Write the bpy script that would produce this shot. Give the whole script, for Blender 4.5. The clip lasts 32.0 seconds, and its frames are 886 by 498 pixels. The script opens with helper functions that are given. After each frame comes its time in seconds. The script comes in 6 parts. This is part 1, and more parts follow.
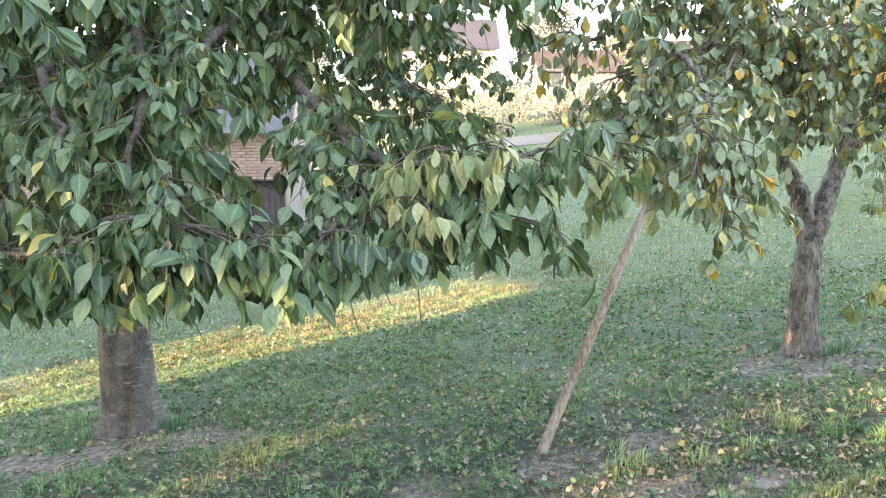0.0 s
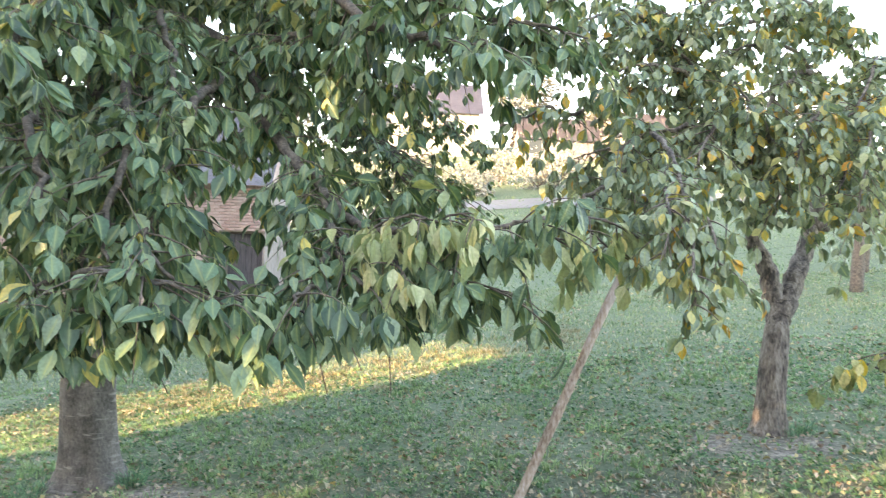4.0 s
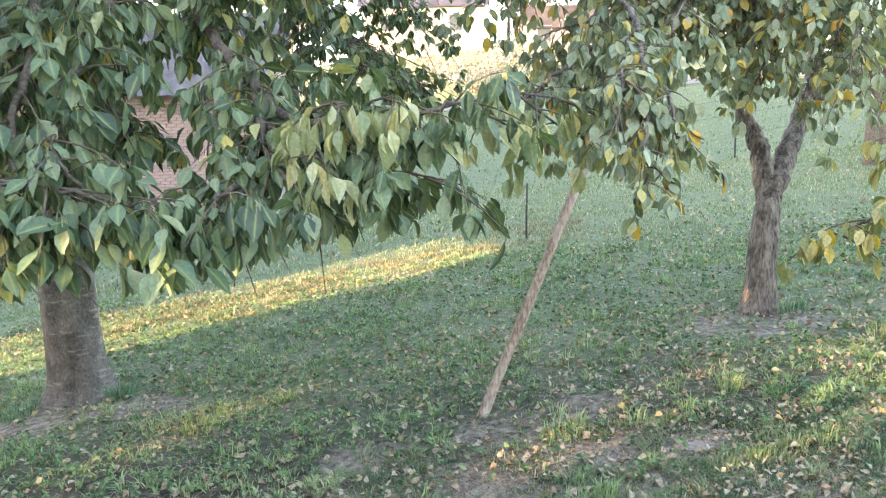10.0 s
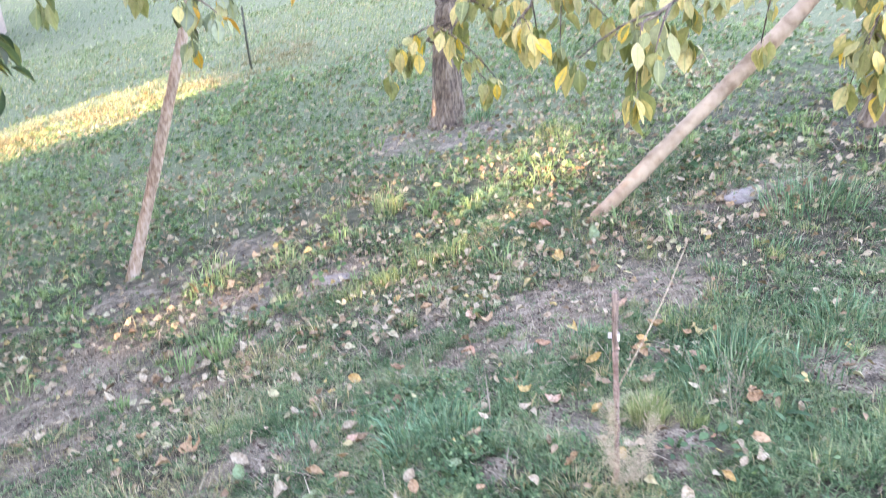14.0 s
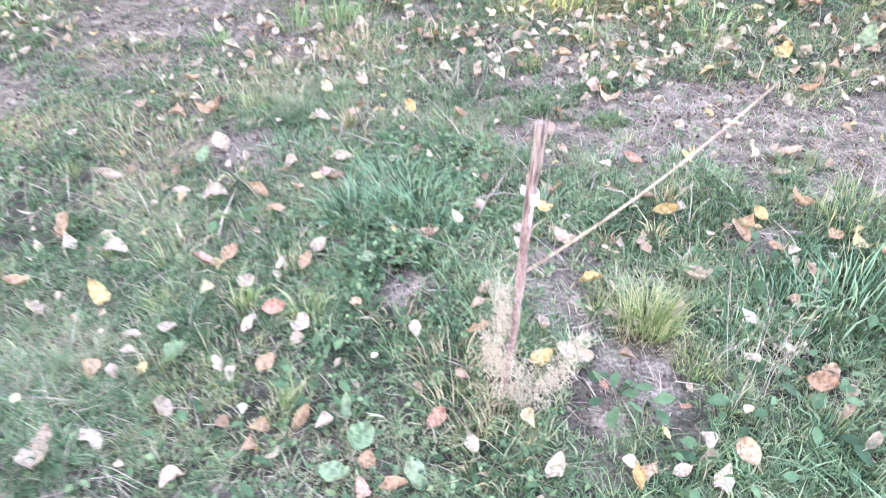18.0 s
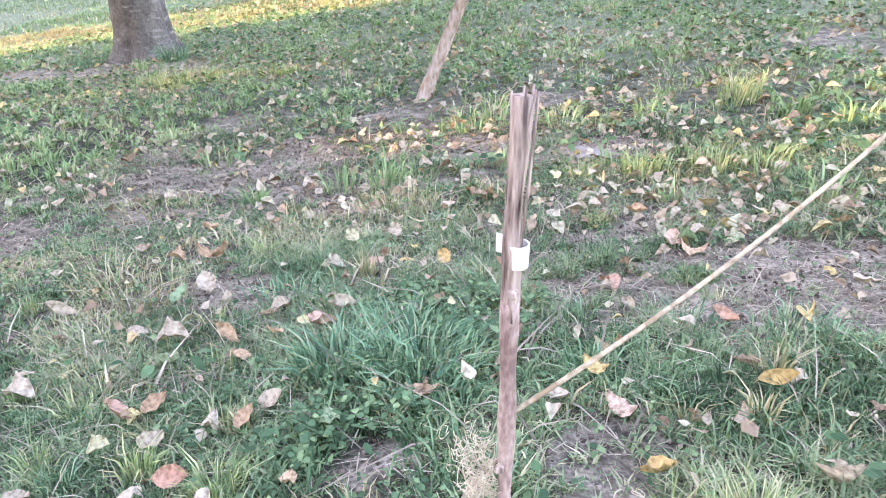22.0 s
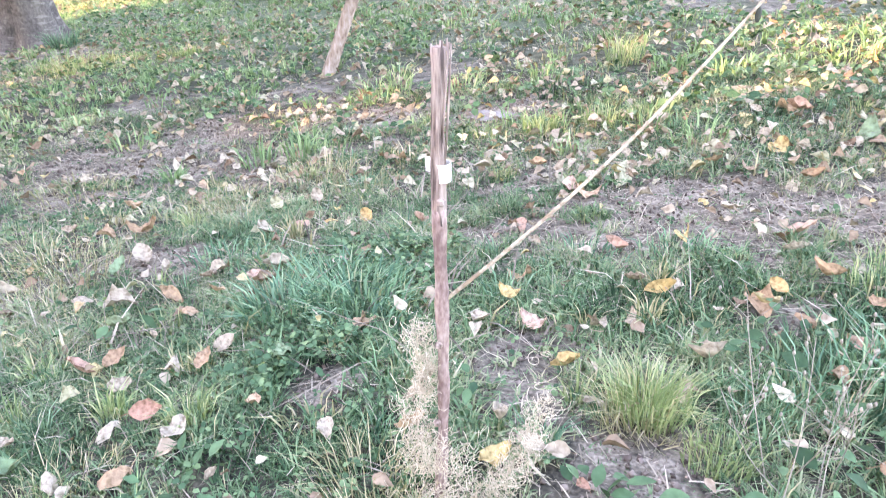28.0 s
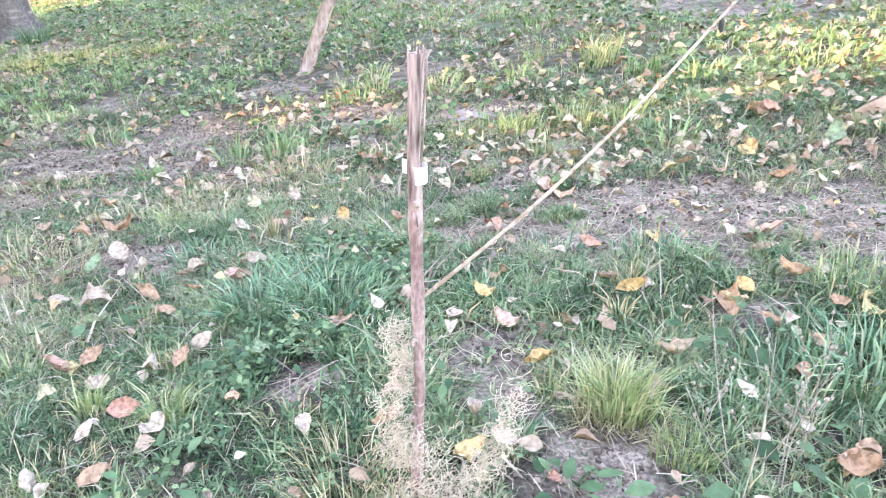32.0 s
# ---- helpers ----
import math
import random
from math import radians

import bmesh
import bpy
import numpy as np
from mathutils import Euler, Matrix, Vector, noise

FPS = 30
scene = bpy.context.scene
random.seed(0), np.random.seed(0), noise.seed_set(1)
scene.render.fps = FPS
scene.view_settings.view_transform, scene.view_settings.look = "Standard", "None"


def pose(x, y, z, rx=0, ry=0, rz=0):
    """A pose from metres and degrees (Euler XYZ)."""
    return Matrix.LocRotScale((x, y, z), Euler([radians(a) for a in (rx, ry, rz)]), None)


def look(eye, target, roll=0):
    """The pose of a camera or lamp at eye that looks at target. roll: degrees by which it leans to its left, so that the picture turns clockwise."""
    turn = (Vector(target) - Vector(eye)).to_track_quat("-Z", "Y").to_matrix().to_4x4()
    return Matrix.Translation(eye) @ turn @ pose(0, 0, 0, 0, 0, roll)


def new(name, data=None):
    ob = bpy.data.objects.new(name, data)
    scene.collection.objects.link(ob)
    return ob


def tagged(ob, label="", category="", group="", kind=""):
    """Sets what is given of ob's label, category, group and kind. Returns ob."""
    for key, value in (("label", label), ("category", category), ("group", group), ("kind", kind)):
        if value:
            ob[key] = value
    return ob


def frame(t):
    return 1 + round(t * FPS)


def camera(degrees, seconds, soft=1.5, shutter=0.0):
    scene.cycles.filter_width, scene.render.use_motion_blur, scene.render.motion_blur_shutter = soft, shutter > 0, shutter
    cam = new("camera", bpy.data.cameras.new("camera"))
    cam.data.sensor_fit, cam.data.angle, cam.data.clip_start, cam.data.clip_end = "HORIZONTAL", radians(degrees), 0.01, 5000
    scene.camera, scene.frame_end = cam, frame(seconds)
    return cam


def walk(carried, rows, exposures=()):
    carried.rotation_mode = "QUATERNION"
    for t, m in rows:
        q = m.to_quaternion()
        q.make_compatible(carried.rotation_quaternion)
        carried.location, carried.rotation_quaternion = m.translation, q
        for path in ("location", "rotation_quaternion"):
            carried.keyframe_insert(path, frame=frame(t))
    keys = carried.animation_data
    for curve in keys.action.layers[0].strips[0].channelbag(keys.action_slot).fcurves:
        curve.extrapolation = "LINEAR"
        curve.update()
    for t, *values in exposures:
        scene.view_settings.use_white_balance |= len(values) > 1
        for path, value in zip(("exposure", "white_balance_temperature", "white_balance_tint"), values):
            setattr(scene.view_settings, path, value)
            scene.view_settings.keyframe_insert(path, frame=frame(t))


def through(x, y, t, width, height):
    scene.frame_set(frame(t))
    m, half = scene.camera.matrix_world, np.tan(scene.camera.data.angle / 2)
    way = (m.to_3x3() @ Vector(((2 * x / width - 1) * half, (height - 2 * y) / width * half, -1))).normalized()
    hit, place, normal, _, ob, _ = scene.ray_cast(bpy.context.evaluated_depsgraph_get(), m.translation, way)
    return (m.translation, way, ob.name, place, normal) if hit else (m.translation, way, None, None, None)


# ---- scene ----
cam = camera(61.2, 32.0, soft=1.0, shutter=0.5)
PATH = [
    (0, (-0.57, -4.109, 1.579), (-0.565, -2.12, 1.374), -0.19),
    (0.5, (-0.576, -4.102, 1.582), (-0.581, -2.113, 1.378), -0.29),
    (1, (-0.567, -4.102, 1.576), (-0.593, -2.111, 1.392), -0.38),
    (1.5, (-0.567, -4.106, 1.578), (-0.605, -2.112, 1.418), -0.38),
    (2, (-0.577, -4.103, 1.591), (-0.662, -2.111, 1.434), -0.52),
    (2.5, (-0.563, -4.113, 1.584), (-0.783, -2.129, 1.455), -0.92),
    (3, (-0.592, -4.088, 1.598), (-0.821, -2.102, 1.544), -0.24),
    (3.5, (-0.565, -4.127, 1.619), (-0.649, -2.129, 1.614), 1.43),
    (4, (-0.563, -4.138, 1.615), (-0.499, -2.14, 1.568), 2.57),
    (4.5, (-0.572, -4.157, 1.613), (-0.451, -2.162, 1.557), 3.09),
    (6.5, (-0.89, -4.117, 1.576), (-0.845, -2.126, 1.396), 9.74),
    (7, (-0.877, -4.128, 1.573), (-0.859, -2.138, 1.366), 8.02),
    (7.5, (-0.774, -4.147, 1.592), (-0.766, -2.161, 1.353), 3.37),
    (8, (-0.643, -4.138, 1.599), (-0.61, -2.15, 1.388), 1.23),
    (8.5, (-0.512, -4.121, 1.598), (-0.502, -2.128, 1.432), -0.71),
    (9, (-0.409, -4.107, 1.595), (-0.369, -2.12, 1.375), -1.57),
    (9.5, (-0.326, -4.045, 1.577), (-0.283, -2.065, 1.3), -1.5),
    (10, (-0.236, -3.978, 1.565), (-0.221, -2.002, 1.255), -1),
    (10.5, (-0.192, -3.951, 1.56), (-0.177, -1.986, 1.189), -0.95),
    (11, (-0.203, -3.976, 1.559), (-0.169, -2.023, 1.132), -0.97),
    (11.5, (-0.097, -3.98, 1.551), (-0.033, -2.029, 1.116), -1.06),
    (12, (0.066, -4.006, 1.544), (0.288, -2.07, 1.092), -0.23),
    (12.5, (0.221, -3.968, 1.493), (0.593, -2.069, 0.988), -2.07),
    (13, (0.366, -3.857, 1.494), (0.919, -2.025, 0.915), -3.9),
    (13.5, (0.466, -3.796, 1.479), (1.031, -1.989, 0.834), -5.0),
    (14, (0.62, -3.778, 1.487), (1.099, -1.996, 0.714), -4.5),
    (14.5, (0.755, -3.743, 1.486), (1.144, -2.026, 0.537), -4.4),
    (15, (0.837, -3.628, 1.473), (1.199, -1.955, 0.439), -4.1),
    (15.5, (0.874, -3.543, 1.488), (1.106, -1.913, 0.367), -3.8),
    (17.5, (1.296, -3.339, 1.41), (0.941, -1.948, 0.018), -0.4),
    (18, (1.332, -3.276, 1.274), (0.978, -1.881, -0.115), 1.8),
    (18.5, (1.35, -3.222, 1.074), (1.07, -1.757, -0.258), 4.9),
    (19, (1.376, -3.211, 0.989), (1.122, -1.725, -0.326), 6.3),
    (19.5, (1.389, -3.18, 0.984), (1.097, -1.59, -0.194), 7.2),
    (20, (1.402, -3.122, 0.991), (0.989, -1.437, -0.004), 5.7),
    (20.5, (1.402, -3.081, 0.972), (0.88, -1.397, 0.027), 3.7),
    (21, (1.382, -3.003, 0.94), (0.752, -1.356, -0.003), 1.5),
    (21.5, (1.379, -2.996, 0.942), (0.696, -1.366, 0.007), 0.5),
    (22, (1.384, -3.007, 0.942), (0.685, -1.37, 0.031), -0.5),
    (22.5, (1.393, -3.032, 0.952), (0.755, -1.36, 0.059), -0.3),
    (23, (1.4, -3.074, 0.963), (0.812, -1.377, 0.083), -0.3),
    (23.5, (1.41, -3.095, 0.956), (0.878, -1.385, 0.067), -0.2),
    (24, (1.416, -3.11, 0.936), (0.899, -1.404, 0.029), -1.3),
    (24.5, (1.417, -3.115, 0.923), (0.911, -1.405, 0.017), -2.3),
    (25, (1.417, -3.114, 0.923), (0.928, -1.398, 0.021), -2.5),
    (25.5, (1.414, -3.114, 0.937), (0.941, -1.396, 0.028), -2.2),
    (27.5, (1.414, -3.134, 0.967), (0.939, -1.427, 0.039), -1.3),
    (28, (1.413, -3.146, 0.965), (0.945, -1.46, -0.004), -1.0),
    (28.5, (1.421, -3.149, 0.958), (0.996, -1.474, -0.05), -0.2),
    (29, (1.425, -3.148, 0.964), (1.06, -1.468, -0.056), 1.4),
    (29.5, (1.422, -3.153, 0.97), (1.062, -1.469, -0.048), 1.4),
    (30, (1.421, -3.153, 0.969), (1.056, -1.476, -0.058), 1.2),
    (30.5, (1.421, -3.147, 0.96), (1.032, -1.478, -0.071), 0.7),
    (31, (1.418, -3.144, 0.963), (0.989, -1.48, -0.059), -0.3),
    (31.5, (1.414, -3.153, 0.97), (0.976, -1.478, -0.031), -0.5),
    (32, (1.418, -3.161, 0.975), (1.01, -1.462, 0.002), 0.1),
]
walk(cam, [(t, look(eye, target, roll)) for t, eye, target, roll in PATH], exposures=[(0.0, 3.68, 8500, 22), (9.0, 3.68, 8500, 22), (11.0, 3.87, 8500, 29), (12.0, 4.07, 8500, 34), (13.0, 4.22, 8400, 38), (14.0, 4.24, 8300, 38), (15.0, 4.52, 8300, 42), (17.5, 4.7, 8300, 44), (19.0, 4.66, 8300, 43), (20.3, 4.58, 8300, 41), (21.0, 4.38, 8300, 40), (22.0, 4.28, 8300, 40), (25.0, 4.35, 8300, 40), (28.0, 4.50, 8300, 40), (32.0, 4.54, 8300, 40)])

# ---- sky and sun ----
SUN_AZ, SUN_EL = (0.84, 0.543), radians(12.0)  # the way the light travels over the ground, and the sun's height
world = bpy.data.worlds.new("world")
scene.world = world
world.use_nodes = True
wn = world.node_tree.nodes
sky = wn.new("ShaderNodeTexSky")
sky.sky_type, sky.sun_disc = "NISHITA", False
sky.sun_elevation, sky.sun_rotation = SUN_EL, math.atan2(-SUN_AZ[0], -SUN_AZ[1])
sky.air_density, sky.dust_density, sky.ozone_density = 1.0, 1.0, 1.5
wn["Background"].inputs["Strength"].default_value = 0.14
world.node_tree.links.new(sky.outputs["Color"], wn["Background"].inputs["Color"])
lamp = bpy.data.lights.new("sun", "SUN")
lamp.energy, lamp.angle, lamp.color = 2.5, radians(0.6), (1.0, 0.80, 0.51)
sun = new("sun", lamp)
sun.matrix_world = look((0, 0, 30), (SUN_AZ[0] * math.cos(SUN_EL), SUN_AZ[1] * math.cos(SUN_EL), 30 - math.sin(SUN_EL)))


# ---- materials ----
def material(name):
    m = bpy.data.materials.new(name)
    m.use_nodes = True
    return m, m.node_tree.nodes, m.node_tree.links, m.node_tree.nodes["Principled BSDF"]


def ramp(nodes, stops):
    r = nodes.new("ShaderNodeValToRGB")
    r.color_ramp.elements[0].position, r.color_ramp.elements[0].color = stops[0][0], (*stops[0][1], 1)
    r.color_ramp.elements[1].position, r.color_ramp.elements[1].color = stops[-1][0], (*stops[-1][1], 1)
    for at, colour in stops[1:-1]:
        r.color_ramp.elements.new(at).color = (*colour, 1)
    return r


def rough_mat(name, stops, scale=8.0, stretch=(1, 1, 1), rough=0.85, bump=0.3, fine=60.0, distance=0.01, metal=0.0, detail=6.0):
    """A surface with stains at one scale and grain at another, both in metres of the object."""
    m, nodes, links, p = material(name)
    coord, mapping = nodes.new("ShaderNodeTexCoord"), nodes.new("ShaderNodeMapping")
    mapping.inputs["Scale"].default_value = stretch
    links.new(coord.outputs["Object"], mapping.inputs["Vector"])
    coarse, grain, mix = nodes.new("ShaderNodeTexNoise"), nodes.new("ShaderNodeTexNoise"), nodes.new("ShaderNodeMath")
    coarse.inputs["Scale"].default_value, grain.inputs["Scale"].default_value = scale, fine
    coarse.inputs["Detail"].default_value = grain.inputs["Detail"].default_value = detail
    mix.operation = "MULTIPLY_ADD"
    mix.inputs[1].default_value = 0.45
    for n in (coarse, grain):
        links.new(mapping.outputs["Vector"], n.inputs["Vector"])
    half = nodes.new("ShaderNodeMath")
    half.operation, half.inputs[1].default_value = "MULTIPLY", 0.55
    links.new(coarse.outputs["Fac"], half.inputs[0])
    links.new(grain.outputs["Fac"], mix.inputs[0])
    links.new(half.outputs[0], mix.inputs[2])
    r = ramp(nodes, [(0.5 + 0.55 * (at - 0.5), colour) for at, colour in stops])
    links.new(mix.outputs[0], r.inputs["Fac"])
    links.new(r.outputs["Color"], p.inputs["Base Color"])
    b = nodes.new("ShaderNodeBump")
    b.inputs["Strength"].default_value, b.inputs["Distance"].default_value = bump, distance
    links.new(mix.outputs[0], b.inputs["Height"])
    links.new(b.outputs["Normal"], p.inputs["Normal"])
    p.inputs["Roughness"].default_value, p.inputs["Metallic"].default_value = rough, metal
    return m


def leaf_mat(name, stops, single=False, rough=0.42, through=0.22, spot=90.0, gloss=0.5, blotch=False, patch=0.0):
    """Leaves and blades: each has its own colour along the ramp, some light shines through them."""
    m, nodes, links, p = material(name)
    if single:
        rand = nodes.new("ShaderNodeObjectInfo").outputs["Random"]
    else:
        rand = nodes.new("ShaderNodeNewGeometry").outputs["Random Per Island"]
    r = ramp(nodes, stops)
    if patch:
        where, wide, shift = nodes.new("ShaderNodeTexCoord"), nodes.new("ShaderNodeTexNoise"), nodes.new("ShaderNodeMath")
        wide.inputs["Scale"].default_value, wide.inputs["Detail"].default_value = 3.5, 3
        links.new(where.outputs["Object"], wide.inputs["Vector"])
        shift.operation, shift.inputs[1].default_value = "MULTIPLY_ADD", 0.55
        sway = nodes.new("ShaderNodeMapRange")
        sway.inputs["From Min"].default_value, sway.inputs["From Max"].default_value = 0.3, 0.7
        sway.inputs["To Min"].default_value, sway.inputs["To Max"].default_value = 0.225 - patch / 2, 0.225 + patch / 2
        links.new(wide.outputs["Fac"], sway.inputs["Value"])
        links.new(rand, shift.inputs[0])
        links.new(sway.outputs["Result"], shift.inputs[2])
        rand = shift.outputs[0]
    links.new(rand, r.inputs["Fac"])
    coord, noise_t = nodes.new("ShaderNodeTexCoord"), nodes.new("ShaderNodeTexNoise")
    noise_t.inputs["Scale"].default_value, noise_t.inputs["Detail"].default_value = 6.0 if single else spot, 4
    links.new(coord.outputs["Object"], noise_t.inputs["Vector"])
    mottle = ramp(nodes, [(0.3, (0.50, 0.47, 0.42)), (0.5, (0.95, 0.95, 0.95)), (0.7, (1.22, 1.22, 1.2))] if blotch else [(0.3, (0.78, 0.78, 0.78)), (0.7, (1.18, 1.18, 1.18))])
    links.new(noise_t.outputs["Fac"], mottle.inputs["Fac"])
    mul = nodes.new("ShaderNodeMix")
    mul.data_type, mul.blend_type = "RGBA", "MULTIPLY"
    mul.inputs["Factor"].default_value = 1.0
    links.new(r.outputs["Color"], mul.inputs["A"])
    links.new(mottle.outputs["Color"], mul.inputs["B"])
    rib, sharp, veined = nodes.new("ShaderNodeAttribute"), nodes.new("ShaderNodeMath"), nodes.new("ShaderNodeMix")
    rib.attribute_name = "rib"
    sharp.operation, sharp.inputs[1].default_value = "POWER", 7.0
    veined.data_type = "RGBA"
    veined.inputs["B"].default_value = (0.30, 0.35, 0.15, 1)
    links.new(rib.outputs["Fac"], sharp.inputs[0])
    links.new(sharp.outputs[0], veined.inputs["Factor"])
    links.new(mul.outputs["Result"], veined.inputs["A"])
    links.new(veined.outputs["Result"], p.inputs["Base Color"])
    p.inputs["Roughness"].default_value = rough
    p.inputs["Specular IOR Level"].default_value = gloss
    bump = nodes.new("ShaderNodeBump")
    bump.inputs["Strength"].default_value, bump.inputs["Distance"].default_value = 0.3, 0.05 if single else 0.004
    links.new(noise_t.outputs["Fac"], bump.inputs["Height"])
    links.new(bump.outputs["Normal"], p.inputs["Normal"])
    lucent, blend = nodes.new("ShaderNodeBsdfTranslucent"), nodes.new("ShaderNodeMixShader")
    warm = nodes.new("ShaderNodeMix")
    warm.data_type, warm.blend_type = "RGBA", "MULTIPLY"
    warm.inputs["Factor"].default_value = 1.0
    warm.inputs["B"].default_value = (1.1, 1.15, 0.55, 1)
    links.new(veined.outputs["Result"], warm.inputs["A"])
    links.new(warm.outputs["Result"], lucent.inputs["Color"])
    blend.inputs["Fac"].default_value = through
    links.new(p.outputs["BSDF"], blend.inputs[1])
    links.new(lucent.outputs["BSDF"], blend.inputs[2])
    links.new(blend.outputs["Shader"], nodes["Material Output"].inputs["Surface"])
    return m


CHERRY = [(0.0, (0.032, 0.072, 0.040)), (0.3, (0.068, 0.135, 0.075)), (0.62, (0.128, 0.218, 0.124)), (0.92, (0.225, 0.31, 0.19)), (0.975, (0.40, 0.41, 0.18)), (1.0, (0.60, 0.46, 0.10))]
PEAR = [(0.0, (0.095, 0.15, 0.10)), (0.45, (0.22, 0.295, 0.20)), (0.75, (0.33, 0.385, 0.275)), (0.88, (0.42, 0.42, 0.20)), (0.95, (0.56, 0.42, 0.08)), (1.0, (0.60, 0.28, 0.04))]
YELLOWED = [(0.0, (0.13, 0.19, 0.08)), (0.4, (0.27, 0.30, 0.13)), (0.7, (0.45, 0.42, 0.20)), (0.86, (0.60, 0.52, 0.24)), (1.0, (0.66, 0.46, 0.06))]
GRASS = [(0.0, (0.014, 0.042, 0.022)), (0.32, (0.066, 0.16, 0.082)), (0.55, (0.172, 0.295, 0.16)), (0.76, (0.295, 0.345, 0.21)), (0.9, (0.43, 0.41, 0.29)), (1.0, (0.56, 0.50, 0.38))]
STRAW = [(0.0, (0.19, 0.22, 0.11)), (0.4, (0.32, 0.315, 0.18)), (0.8, (0.45, 0.40, 0.25)), (1.0, (0.57, 0.50, 0.37))]
LITTER = [(0.0, (0.22, 0.15, 0.10)), (0.2, (0.33, 0.25, 0.175)), (0.45, (0.40, 0.33, 0.245)), (0.75, (0.45, 0.395, 0.30)), (0.85, (0.41, 0.42, 0.29)), (0.96, (0.52, 0.42, 0.20)), (1.0, (0.42, 0.26, 0.18))]
M_CHERRY, M_CHERRY_ONE = leaf_mat("cherry_leaf", CHERRY, rough=0.36), leaf_mat("cherry_leaf_single", CHERRY, single=True, rough=0.36)
M_PEAR, M_PEAR_ONE = leaf_mat("pear_leaf", PEAR), leaf_mat("pear_leaf_single", PEAR, single=True)
M_GOLD = leaf_mat("golden_leaf", [(0.0, (0.28, 0.22, 0.05)), (0.5, (0.44, 0.30, 0.05)), (1.0, (0.52, 0.34, 0.06))])
M_PALE = leaf_mat("pale_cherry_leaf", [(0.0, (0.18, 0.26, 0.13)), (0.5, (0.36, 0.42, 0.23)), (0.85, (0.54, 0.54, 0.32)), (1.0, (0.68, 0.60, 0.28))])
M_YELLOWED = leaf_mat("yellowed_leaf", YELLOWED)
M_YELLOWED_ONE = leaf_mat("yellowed_leaf_single", YELLOWED, single=True)
M_GRASS = leaf_mat("grass_blade", GRASS, through=0.15, spot=20, gloss=0.08, rough=0.55, patch=0.6)
M_STRAW = leaf_mat("dry_grass_blade", STRAW, through=0.15, spot=20, gloss=0.15)
# dry blades for the sunlit strip, tinted to help its golden light
M_SWATH = leaf_mat("withered_grass_blade", [(0.0, (0.13, 0.14, 0.07)), (0.4, (0.23, 0.215, 0.125)), (0.8, (0.34, 0.30, 0.20)), (1.0, (0.46, 0.40, 0.30))], through=0.1, spot=20, gloss=0.1)
# blades of the field beyond, lightened in colour for its haze and glare
M_GRASS_MID = leaf_mat("meadow_blade", [(0.0, (0.085, 0.175, 0.085)), (0.5, (0.22, 0.365, 0.185)), (0.82, (0.36, 0.48, 0.26)), (1.0, (0.54, 0.50, 0.29))], through=0.15, spot=20, gloss=0.08, rough=0.55, patch=0.5)
M_GRASS_FAR = leaf_mat("pale_far_grass", [(0.0, (0.125, 0.205, 0.115)), (0.6, (0.21, 0.305, 0.175)), (1.0, (0.33, 0.375, 0.22))], through=0.15, spot=5, gloss=0.15, rough=0.6)
M_TUFT = leaf_mat("tuft_blade", [(0.0, (0.14, 0.23, 0.10)), (0.5, (0.26, 0.36, 0.17)), (0.85, (0.40, 0.46, 0.25)), (1.0, (0.56, 0.50, 0.32))], through=0.15, spot=20, gloss=0.15)
M_THATCH = leaf_mat("dead_grass", [(0.0, (0.09, 0.076, 0.058)), (0.5, (0.26, 0.222, 0.172)), (1.0, (0.52, 0.455, 0.36))], through=0.05, spot=20, gloss=0.2)
M_CLOVER = leaf_mat("clover_leaf", [(0.0, (0.030, 0.085, 0.045)), (0.6, (0.085, 0.185, 0.095)), (1.0, (0.20, 0.32, 0.165))], through=0.2, gloss=0.12, rough=0.55)
M_TEAL = leaf_mat("broad_grass_blade", [(0.0, (0.04, 0.125, 0.078)), (0.5, (0.125, 0.29, 0.175)), (0.9, (0.235, 0.40, 0.25)), (1.0, (0.40, 0.42, 0.26))], through=0.15, spot=20, gloss=0.15)
M_LITTER, M_LITTER_ONE = leaf_mat("fallen_leaf", LITTER, blotch=True, through=0.05, rough=0.75, gloss=0.12), leaf_mat("fallen_leaf_single", LITTER, single=True, blotch=True, through=0.05, rough=0.75, gloss=0.12)
# shrub leaves paled and greyed to put the far slope's haze into them
M_SHRUB = leaf_mat("autumn_shrub_leaf", [(0.0, (0.15, 0.15, 0.125)), (0.5, (0.25, 0.25, 0.215)), (1.0, (0.38, 0.38, 0.34))], through=0.0)
M_FARTREE = leaf_mat("far_tree_leaf", [(0.0, (0.05, 0.06, 0.045)), (1.0, (0.13, 0.125, 0.10))], through=0.0)
M_BARK_SMOOTH = rough_mat("cherry_bark", [(0.25, (0.045, 0.041, 0.037)), (0.42, (0.088, 0.080, 0.072)), (0.6, (0.135, 0.122, 0.11)), (0.8, (0.20, 0.185, 0.17))], 9, (1, 1, 0.7), bump=0.9, fine=65, distance=0.012)
# pale lenticels, short and level, on the smooth bark
bark_nodes, bark_links = M_BARK_SMOOTH.node_tree.nodes, M_BARK_SMOOTH.node_tree.links
bark = bark_nodes["Principled BSDF"]
at, long, marks = bark_nodes.new("ShaderNodeTexCoord"), bark_nodes.new("ShaderNodeMapping"), bark_nodes.new("ShaderNodeTexNoise")
long.inputs["Scale"].default_value = (8, 8, 38)
marks.inputs["Scale"].default_value, marks.inputs["Detail"].default_value = 1.0, 3
bark_links.new(at.outputs["Object"], long.inputs["Vector"])
bark_links.new(long.outputs["Vector"], marks.inputs["Vector"])
mask = ramp(bark_nodes, [(0.585, (0, 0, 0)), (0.70, (0.7, 0.7, 0.7))])
bark_links.new(marks.outputs["Fac"], mask.inputs["Fac"])
